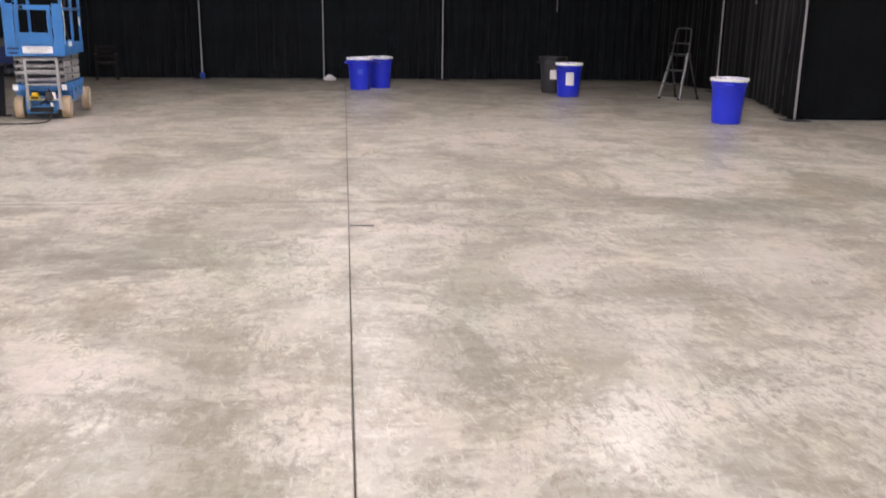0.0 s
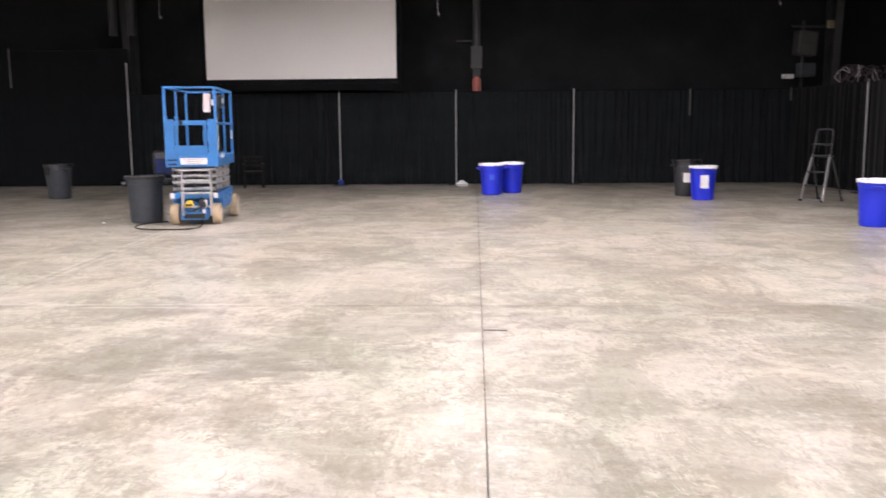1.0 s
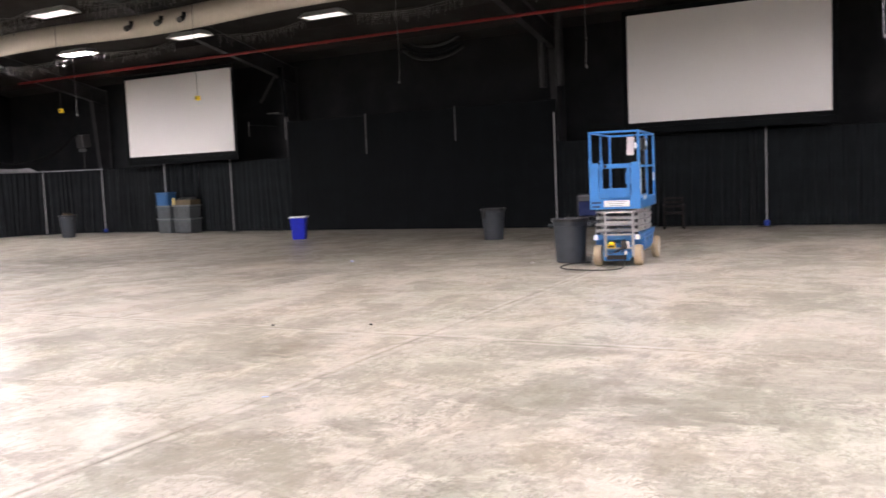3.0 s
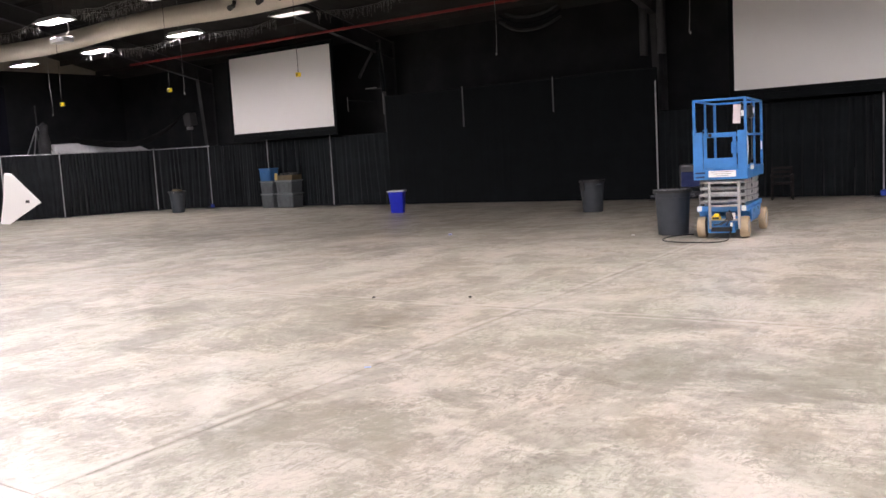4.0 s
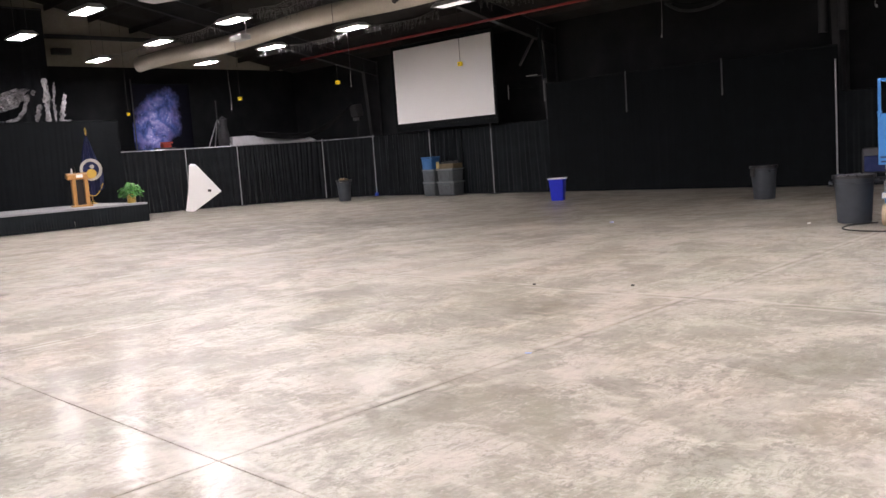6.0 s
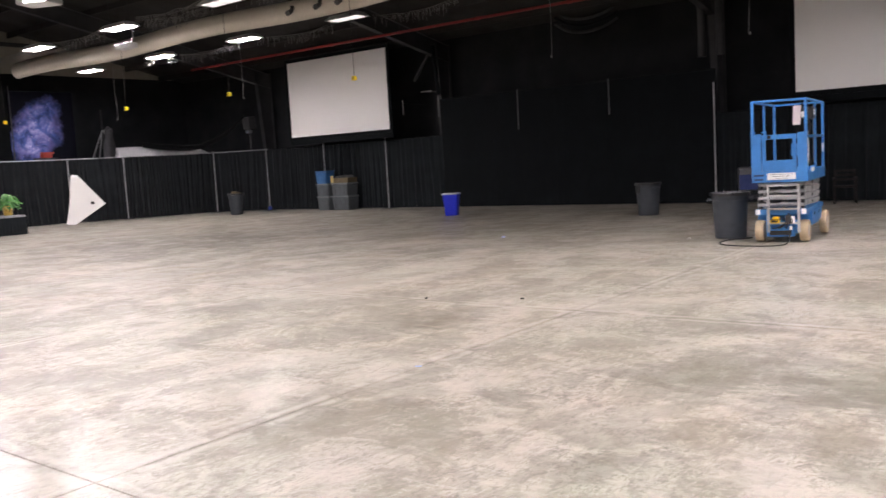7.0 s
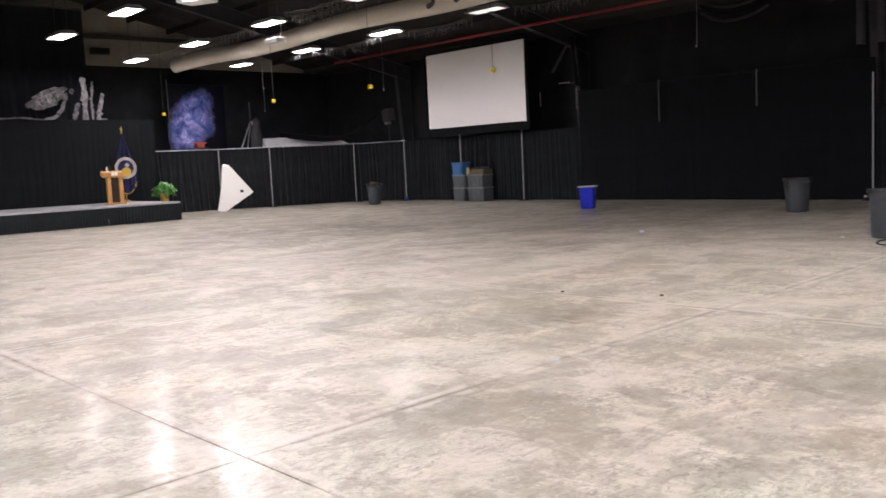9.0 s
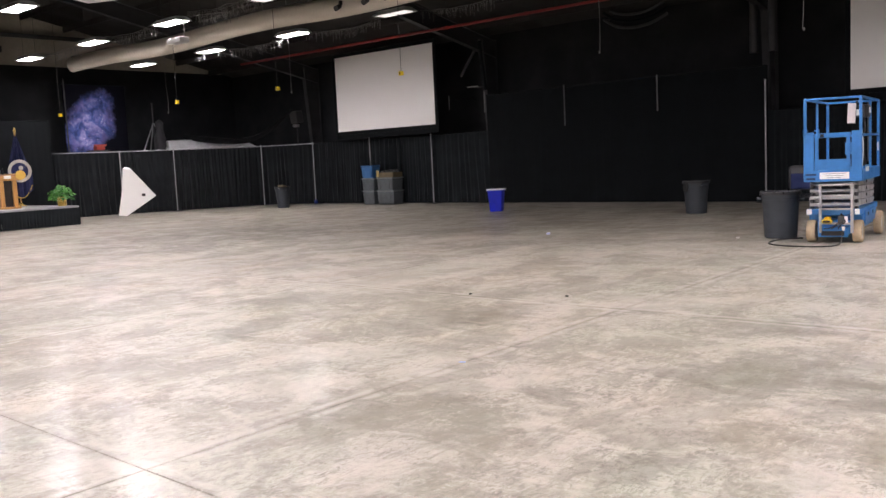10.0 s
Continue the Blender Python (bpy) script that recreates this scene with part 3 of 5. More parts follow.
for k in range(3):
    part("fold", cable(B(), [(-1.1, 0, 6.0 - 0.2 * k), (-0.6, -0.05, 5.72 - 0.2 * k), (0, -0.08, 5.62 - 0.2 * k), (0.6, -0.05, 5.7 - 0.2 * k), (1.05, 0, 5.9 - 0.2 * k)], 0.045, 8), FADED_CLOTH if k % 2 else STEEL_DARK, f, smooth=True)
    part("tie", tube(B(), (-1.1, 0, 6.0 - 0.2 * k), (-1.1, 0.36, 6.02 - 0.2 * k), 0.02, seg=6), STEEL_DARK, f)

# red sprinkler main
f = thing("sprinkler_pipe", pose(0, 20.85, 5.56), "red painted sprinkler main under the roof", "sprinkler pipe")
part("pipe", tube(B(), (-28.6, 0, 0), (12, 0, 0), 0.042, seg=12), RED, f, smooth=True)
for x in range(-26, 12, 4):
    part("hanger_rod", tube(B(), (x, 0, 0.05), (x, 0, roof_z(20.85) - 5.56 - 0.02), 0.008, seg=6), STEEL_DARK, f)
for x in range(-27, 12, 3):
    part("coupling", tube(B(), (x - 0.06, 0, 0), (x + 0.06, 0, 0), 0.055, seg=12), RED, f)

# long fabric air duct
f = thing("fabric_duct", pose(0, 15.2, 5.48), "long cream fabric air duct hung below the roof", "air duct")
bm = B()
seg, n = 24, 130
rng = random.Random(4)
rings = []
for i in range(n + 1):
    s = i / n
    x = -31.1 + 41.0 * s
    endr = min(1.0, math.sqrt(max(0.0, 1 - (1 - min(1, (x + 31.1) / 0.30)) ** 2)) + 0.05)
    r = 0.25 * endr * (1 + 0.006 * math.sin(x * 2.1) + 0.01 * noise.noise(Vector((x * 1.3, 0, 0))))
    sag = 0.05 * math.sin(x * 0.7)
    rings.append([bm.verts.new((x, r * math.sin(2 * math.pi * k / seg) * 0.9, -sag + r * math.cos(2 * math.pi * k / seg) * 1.04)) for k in range(seg)])
for a, b in zip(rings, rings[1:]):
    for k in range(seg):
        bm.faces.new((a[k], b[k], b[(k + 1) % seg], a[(k + 1) % seg]))
bm.faces.new(rings[0])
bm.faces.new(rings[-1][::-1])
bmesh.ops.recalc_face_normals(bm, faces=bm.faces)
part("duct_sleeve", bm, DUCT, f, smooth=True)
part("support_cable", tube(B(), (-30.9, 0, 0.33), (9.6, 0, 0.33), 0.008, seg=6), STEEL_DARK, f)
hook = mesh_of("duct_hook", box(B(), (0.05, 0.02, 0.10), (0, 0, 0)), STEEL_DARK)
for i in range(34):
    h = new("duct_hook", hook)
    h.parent, h.location = f, (-30.8 + i * 1.2, 0, 0.29)
for i in range(10):
    part("hanger_wire", tube(B(), (-29 + i * 4.2, 0, 0.33), (-29 + i * 4.2, 0, roof_z(15.2) - 5.50), 0.006, seg=5), STEEL_DARK, f)

# ceiling lights on a regular grid; rows from y 5.15 southward are unseen guesses
def ceiling_light(m, chain):
    f = thing("ceiling_light", m, "white enamelled high-bay light with glowing diffuser", "ceiling light", "ceiling lights in rows")
    bm = B()
    w, d, h = 0.62, 0.25, 0.12
    low = [bm.verts.new(p) for p in ((-w, -d, 0), (w, -d, 0), (w, d, 0), (-w, d, 0))]
    top = [bm.verts.new(p) for p in ((-w * 0.8, -d * 0.6, h), (w * 0.8, -d * 0.6, h), (w * 0.8, d * 0.6, h), (-w * 0.8, d * 0.6, h))]
    bm.faces.new(top)
    for k in range(4):
        bm.faces.new((low[k], low[(k + 1) % 4], top[(k + 1) % 4], top[k]))
    inn = [bm.verts.new((v.co.x * 0.93, v.co.y * 0.9, 0.0)) for v in low]
    for k in range(4):
        bm.faces.new((low[(k + 1) % 4], low[k], inn[k], inn[(k + 1) % 4]))
    bmesh.ops.recalc_face_normals(bm, faces=bm.faces)
    part("housing", bm, HOUSING, f)
    bm = B()
    for sy in (-1, 1):
        box(bm, (1.15, 0.012, 0.03), (0, sy * 0.214, 0.012))
    for sx in (-1, 1):
        box(bm, (0.012, 0.416, 0.03), (sx * 0.553, 0, 0.012))
    part("baffle", bm, BAFFLE, f, "grey baffle round the diffuser")
    part("diffuser", box(B(), (1.09, 0.41, 0.012), (0, 0, 0.007)), PANEL, f, "glowing white diffuser")
    part("divider", box(B(), (0.012, 0.41, 0.006), (0, 0, -0.003)), BAFFLE, f)
    for x in (-0.45, 0.45):
        part("chain", tube(B(), (x, 0, 0.12), (x, 0, chain), 0.006, seg=5), STEEL_DARK, f)
    return f


# the unseen row at y 1.05 is thinned to darken the near floor
for row, (y, cols) in enumerate(((17.4, range(0, 8)), (13.27, range(0, 9)), (9.25, range(1, 9)), (5.15, range(1, 10)), (1.05, range(1, 10, 2)), (-3.0, range(1, 10)), (-7.1, range(1, 9)), (-11.2, range(1, 9)))):
    first = ceiling_light(pose(-29.85 + 4.33 * cols[0], y, 5.5), roof_z(y) - 5.5)
    for col in cols[1:]:
        made = copy_thing(first, pose(-29.85 + 4.33 * col, y, 5.5))
        # unseen col 7 at y 17.4 stays lit to brighten the east screen
        if (row == 1 and col in (3, 4, 5)) or (row == 0 and 2 < col < 7):      # these are dimmed
            tagged(made, "white enamelled high-bay light with dimmed diffuser")
            for o in made.children:
                if o.name.startswith("diffuser"):
                    o.data = o.data.copy()
                    o.data.materials[0] = LENS_DIM

# small box hung below one light, a flood light, and spots on the duct
f = thing("hanging_box", pose(-20.9, 13.25, 4.95), "white box hung on a cord below a ceiling light", "ceiling box")
part("body", box(B(), (0.62, 0.3, 0.14), (0, 0, 0.05), bevel=0.02), HOUSING, f)
part("cord", cable(B(), [(0.25, 0, 0.12), (0.34, 0, 0.25), (0.33, 0, 0.4), (0.25, 0, 0.57)], 0.012), CORD_WHITE, f)
f = thing("flood_light", pose(-19.16, 10.1, 5.45, 0, 0, 25), "white box flood light with a bright lens", "flood light")
part("body", box(B(), (0.8, 0.55, 0.28), (0, 0, 0.16), bevel=0.03), HOUSING, f)
part("lens", box(B(), (0.5, 0.03, 0.2), (0.1, -0.285, 0.16)), PANEL, f, "glowing lens")
part("stem", tube(B(), (0, 0, 0.3), (0, 0, roof_z(10.1) - 5.45), 0.02, seg=8), STEEL_DARK, f)
for x in (-16.29, -15.32, -14.61):
    f = thing("spot_light", pose(x, 14.88, 5.40), "small black spot light fixed to the duct", "spot light", "spots on the duct")
    part("can", tube(B(), (0, 0.02, -0.02), (0.05, -0.16, -0.1), 0.055, 0.068, 14), BLACK_PLASTIC, f, smooth=True)
    part("yoke", box(B(), (0.03, 0.16, 0.1), (0, 0.08, 0.06)), BLACK_PLASTIC, f)


# icicle strings between the lights
def icicle_string(x0, x1, y, z, seed, step=0.033, drop=1.0):
    rng = random.Random(seed)
    f = thing("icicle_string", pose(x0, y, z), "unlit icicle light string drooping between ceiling lights", "string lights", "icicle light strings")
    bm = B()
    n = int((x1 - x0) / step)
    pts = [(k * (x1 - x0) / 8, 0.03 * rng.uniform(-1, 1), -0.1 * math.sin(math.pi * k / 8) + rng.uniform(-.02, .02)) for k in range(9)]
    cable(bm, pts, 0.006, 4)
    for k in range(n):
        x = (k + rng.random()) * (x1 - x0) / n
        s = -0.1 * math.sin(math.pi * x / (x1 - x0))
        ln = rng.choice((0.08, 0.14, 0.2, 0.3)) * rng.uniform(0.7, 1.1) * drop
        y2 = rng.uniform(-0.05, 0.05)
        x2 = x + rng.uniform(-0.04, 0.04)
        tube(bm, (x, 0, s), (x2, y2, s - ln), 0.0025, 0.0025, 3)
        for j in range(1, int(ln / 0.05) + 1):
            q = j * 0.05 / ln
            if rng.random() < 0.75:
                box(bm, (0.013, 0.013, 0.026), (x + (x2 - x) * q + 0.01, y2 * q, s - ln * q), Matrix.Rotation(rng.uniform(-.8, .8), 4, "Y"))
    part("string", bm, ICICLE, f).update_tag()
    f["kind"] = "stuff"
    return f


ICICLE = surface("clear_bulb_string", (0.20, 0.20, 0.195), 0.35, wear=0.5, scale=30, worn=(0.07, 0.07, 0.065))
for i, (col, y, z) in enumerate([(2, 13.3, 5.70), (3, 13.3, 5.72), (1, 13.3, 5.6), (4, 13.3, 5.72), (0, 13.3, 5.6), (1, 17.6, 5.52), (2, 17.6, 5.50), (3, 17.6, 5.50), (4, 17.6, 5.5), (5, 17.6, 5.5), (2, 13.55, 5.62), (3, 13.55, 5.64)]):
    x = -29.85 + 4.33 * col
    icicle_string(x + 0.75, x + 3.6, y, z, 10 + i)
# bunched ends gathered at the ends of two lights
for i, (col, a, b) in enumerate(((1, -0.95, -0.35), (1, 0.35, 0.95), (2, -1.0, -0.3), (2, 0.5, 1.0))):
    x = -29.85 + 4.33 * col
    icicle_string(x + a, x + b, 17.4, 5.47, 30 + i, 0.09, 0.7)

# yellow cubes and white cords hung from the roof
for x, y, z in ((-27.6, 13.07, 3.5), (-22.2, 13.9, 3.5), (-17.84, 14.05, 3.5), (-13.87, 14.42, 3.5), (-0.21, 13.58, 3.5), (-13.59, 3.94, 3.5), (-9.14, 4.15, 3.5)):
    f = thing("hanging_outlet_box", pose(x, y, z), "bright yellow cube outlet box hanging on a dark cord", "outlet box", "yellow hanging boxes")
    part("box", box(B(), (0.088, 0.088, 0.095), (0, 0, 0), bevel=0.01), CUBE_YELLOW, f)
    part("socket", box(B(), (0.035, 0.004, 0.035), (0, -0.045, 0)), BLACK_PLASTIC, f)
    part("cord", tube(B(), (0, 0, 0.05), (0, 0, roof_z(y) - z), 0.006, seg=6), RUBBER, f)
rng = random.Random(2)
for x, y, z in ((px * 1.08, 17.4 * 1.08, 1.53 + (pz - 1.53) * 1.08) for px, _, pz in ((-28.4, 17.4, 3.68), (-21.42, 17.4, 3.81), (-10.54, 17.4, 3.77), (-6.05, 17.4, 3.69), (-0.61, 17.4, 3.69), (5.9, 17.4, 3.8))):
    top = roof_z(y) - z
    f = thing("pull_switch", pose(x, y, z), "white pull switch on a cord hanging from the roof", "pull switch", "hanging pull switches")
    part("cord", cable(B(), [(rng.uniform(-.03, .03), 0, top * k / 6) for k in range(7)], 0.0065), CORD_GREY, f, smooth=True)
    part("pull_knob", box(B(), (0.035, 0.03, 0.06), (0, 0, -0.01), bevel=0.008), CORD_GREY, f)


# ---- pipe and drape ----
def pleats(length, top, seed, amp=0.055, per=0.17, bottom=0.015):
    """One hanging pleated cloth panel along x, from 0 to length."""
    rng = random.Random(seed)
    bm = B()
    nx, nz = max(8, int(length / 0.028)), 7
    ph, f1, f2 = rng.uniform(0, 6), rng.uniform(0.85, 1.2), rng.uniform(1.6, 2.4)
    cols = []
    for i in range(nx + 1):
        x = length * i / nx
        col = []
        for j in range(nz + 1):
            s = j / nz
            z = bottom + (top - bottom) * s
            a = amp * (0.35 + 0.65 * (1 - s) ** 0.7)
            w = noise.noise(Vector((x * 1.1, seed * 3.1, s * 0.5)))
            k = 2 * math.pi / per
            slack = 0.35 + 1.3 * abs(noise.noise(Vector((x * 0.45, seed * 0.7, 9.0))))
            y = slack * a * (math.sin(k * f1 * x + ph + 7.0 * w) * (0.45 + 0.6 * abs(noise.noise(Vector((x * 0.8, seed * 1.7, 4.0)))) * 2) + 0.45 * math.sin(k * f2 * 0.9 * x + ph * 2 + 5 * w)) + 0.05 * w * (1 - s)
            hem = 0.012 * noise.noise(Vector((x * 3, seed, 0))) if j == 0 else 0
            col.append(bm.verts.new((x, y, z + abs(hem))))
        cols.append(col)
    for a, b in zip(cols, cols[1:]):
        for j in range(nz):
            bm.faces.new((a[j], b[j], b[j + 1], a[j + 1]))
    return bm


SEED = [1]


def pole_parts(f, x, h, vis0, tape=False):
    part("upright", tube(B(), (x, -0.10, 0.012), (x, -0.10, h), 0.02, seg=12), POLE, f, "grey aluminium upright", True)
    part("base_plate", box(B(), (0.4, 0.4, 0.01), (x, -0.1, 0.006)), STEEL_DARK, f)
    if tape:
        part("base_tape", lathe(B(), [(0.03, 0.012), (0.07, 0.02), (0.075, 0.13), (0.03, 0.16)], 10, (x, -0.1, 0)), BLUE_TAPE, f, "blue tape round the foot")


def drape_span(p, q, top, pole=True, tape=False, cloth=None, low=0.0, ptop=None, show=0.0, bar=False):
    p, q = Vector((*p, 0)), Vector((*q, 0))
    d = q - p
    m = Matrix.Translation(p) @ Matrix.Rotation(math.atan2(d.y, d.x), 4, "Z")
    f = thing("pipe_and_drape", m, "black pleated drape span on an aluminium pipe frame", "drape", "pipe and drape spans")
    n = max(1, round(d.length / 1.5))
    for k in range(n):
        SEED[0] += 1
        bm = pleats(d.length / n + (0.24 if cloth is DRAPE_GREY else 0.03), top - 0.03, SEED[0], 0.006 if cloth is DRAPE_DEEP else 0.085 if cloth is DRAPE_GREY else 0.08, 0.42 if cloth is DRAPE_GREY else 0.25)
        bmesh.ops.translate(bm, vec=(d.length * k / n - (0.12 if cloth is DRAPE_GREY else 0.0), 0, 0), verts=bm.verts)
        part("drape_panel", bm, cloth or DRAPE, f, smooth=True)
    part("crossbar", tube(B(), (0, 0, top - 0.03), (d.length, 0, top - 0.03), 0.02, seg=8), POLE if bar else DRAPE_DEEP, f)
    if pole:
        if show:          # only the top of this upright stands free of the cloth
            part("upright", tube(B(), (0, -0.10, show), (0, -0.10, ptop or top), 0.02, seg=12), POLE_DIM, f, "dull grey upright", True)
        else:
            pole_parts(f, 0, ptop or top + 0.03, 0, tape)
    return f


H = 2.44
# back line, west to east
drape_span((-29.52, 22.27), (-27.26, 23.14), H, cloth=FADED_CLOTH, bar=True)
drape_span((-27.26, 23.14), (-24.05, 23.2), H, cloth=FADED_CLOTH, tape=True)
drape_span((-24.05, 23.2), (-20.92, 23.2), H)
drape_span((-20.92, 23.2), (-18.44, 23.2), H)
for x0, x1 in ((-18.44, -15.29), (-15.29, -12.14), (-12.14, -9.03)):
    drape_span((x0, 23.2), (x1, 23.2), 3.62, cloth=DRAPE_DEEP, ptop=3.7 if x0 < -18 else 3.64, show=3.03 if x0 < -18 else 2.4 if x0 < -15 else 2.62)
drape_span((-9.03, 23.2), (-6.5, 23.2), H, ptop=3.23)
drape_span((-6.5, 23.2), (-3.45, 23.2), H, show=1.0)
drape_span((-3.45, 23.2), (-0.40, 23.2), H, tape=True)
drape_span((-0.40, 23.2), (2.65, 23.2), H)
drape_span((2.65, 23.2), (5.63, 23.2), H)
drape_span((5.63, 23.2), (8.3, 23.2), H, show=1.75)
# east side
drape_span((8.3, 23.15), (8.68, 19.55), H, cloth=DRAPE_GREY, show=2.1)
drape_span((8.68, 19.55), (8.50, 17.55), H, cloth=DRAPE_GREY)
drape_span((8.50, 17.55), (7.43, 13.78), H, cloth=DRAPE_GREY, show=1.9)
drape_span((7.43, 13.78), (10.3, 13.4), H, cloth=DRAPE_DEEP)
drape_span((10.3, 13.4), (13.2, 13.2), H, cloth=DRAPE_DEEP, show=0.1)
# west side
drape_span((-31.0, 19.06), (-29.52, 22.27), H, cloth=FADED_CLOTH, bar=True)
drape_span((-31.9, 17.1), (-31.0, 19.06), H, pole=False, cloth=FADED_CLOTH, bar=True)
drape_span((-31.95, 14.1), (-31.9, 17.1), H, cloth=FADED_CLOTH, show=0.1, bar=True)
part_pole = thing("drape_upright", pose(-31.78, 17.25, 0, 0, 0, 0), "grey aluminium drape upright with a blue taped foot", "drape upright")
pole_parts(part_pole, 0.12, 2.44, 0, True)
short_pole = thing("drape_upright", pose(-20.03, 23.2, 0), "short dull grey upright on a black wall arm", "drape upright")
part("upright", tube(B(), (0, -0.06, 3.22), (0, -0.06, 3.7), 0.018, seg=10), POLE_DIM, short_pole, smooth=True)
part("wall_arm", box(B(), (0.03, 1.46, 0.03), (0, 0.68, 3.6)), DRAPE_DEEP, short_pole, "black arm to the wall")
# behind the stage
drape_span((-31.35, 14.4), (-31.35, 11.2), 3.58, cloth=DRAPE_DEEP, show=3.3)
drape_span((-31.35, 11.2), (-31.35, 8.0), 3.58, cloth=DRAPE_DEEP, show=3.5)
drape_span((-31.35, 8.0), (-31.35, 4.8), 3.58, cloth=DRAPE_DEEP, show=3.5)
# tall black masking cloth further up
f = thing("masking_cloth", pose(-32.6, 12.6, 3.2, 0, 0, -90), "tall black masking cloth hung high behind the stage", "masking cloth")
bm = pleats(12.0, 4.4, 77, 0.05, 0.4)
part("cloth", bm, MASK_CLOTH, f, smooth=True)
part("batten", tube(B(), (0, 0, 4.41), (12, 0, 4.41), 0.03), STEEL_DARK, f)
for k in (1, 6, 11):
    part("hanging_wire", tube(B(), (k, 0, 4.41), (k, 0, roof_z(12.6 - k) - 3.2), 0.008, seg=5), STEEL_DARK, f)


# ---- projection screens ----
def screen(x0, x1, z0, z1, y):
    f = thing("projection_screen", pose((x0 + x1) / 2, y, z0), "large white projection screen in a black frame, hung up", "screen", "projection screens")
    w, h = x1 - x0, z1 - z0
    part("screen_surface", box(B(), (w, 0.012, h), (0, 0, h / 2)), SCREEN, f, "matt white cloth")
    for sx in (-1, 1):
        part("frame_side", box(B(), (0.12, 0.05, h + 0.24), (sx * (w / 2 + 0.06), 0.01, h / 2), bevel=0.008), DRAPE_DEEP, f)
    for sz in (0, 1):
        part("frame_rail", box(B(), (w, 0.05, 0.12), (0, 0.01, sz * h + (0.06 if sz else -0.06)), bevel=0.008), DRAPE_DEEP, f)
    part("skirt", box(B(), (w + 0.2, 0.02, 0.16), (0, 0.03, -0.2)), DRAPE_DEEP, f)
    for sx in (-0.4, 0.4):
        part("hanging_wire", tube(B(), (sx * w, 0.02, h + 0.1), (sx * w, 0.02, roof_z(y) - z0), 0.006, seg=5), STEEL_DARK, f)


screen(-6.79, -1.90, 2.75, 5.51, 22.7)
screen(-25.28, -20.30, 2.75, 5.51, 22.7)


# ---- scissor lift ----
def wheel(parent, x, y, r, w, cap):
    bm = B()
    prof = [(r * 0.66, -w / 2), (r * 0.93, -w / 2), (r, -w / 2 + 0.025), (r, w / 2 - 0.025), (r * 0.93, w / 2), (r * 0.66, w / 2)]
    lathe(bm, prof + [prof[0]], 28)
    turn = Matrix.Translation((x, y, r)) @ Matrix.Rotation(math.pi / 2, 4, "Y")
    bmesh.ops.transform(bm, matrix=turn, verts=bm.verts)
    wh = part("wheel", bm, TYRE, parent, "tan solid rubber tyre", True)
    bm = B()
    lathe(bm, [(0, -w * 0.3), (r * 0.2, -w * 0.42), (r * 0.3, -w * 0.3), (r * 0.6, -w * 0.3), (r * 0.67, -w * 0.45), (r * 0.67, w * 0.45), (r * 0.6, w * 0.3), (r * 0.3, w * 0.3), (r * 0.2, w * 0.42), (0, w * 0.3)], 24)
    bmesh.ops.transform(bm, matrix=turn, verts=bm.verts)
    part("rim", bm, RIM, wh, "pale steel rim", True)


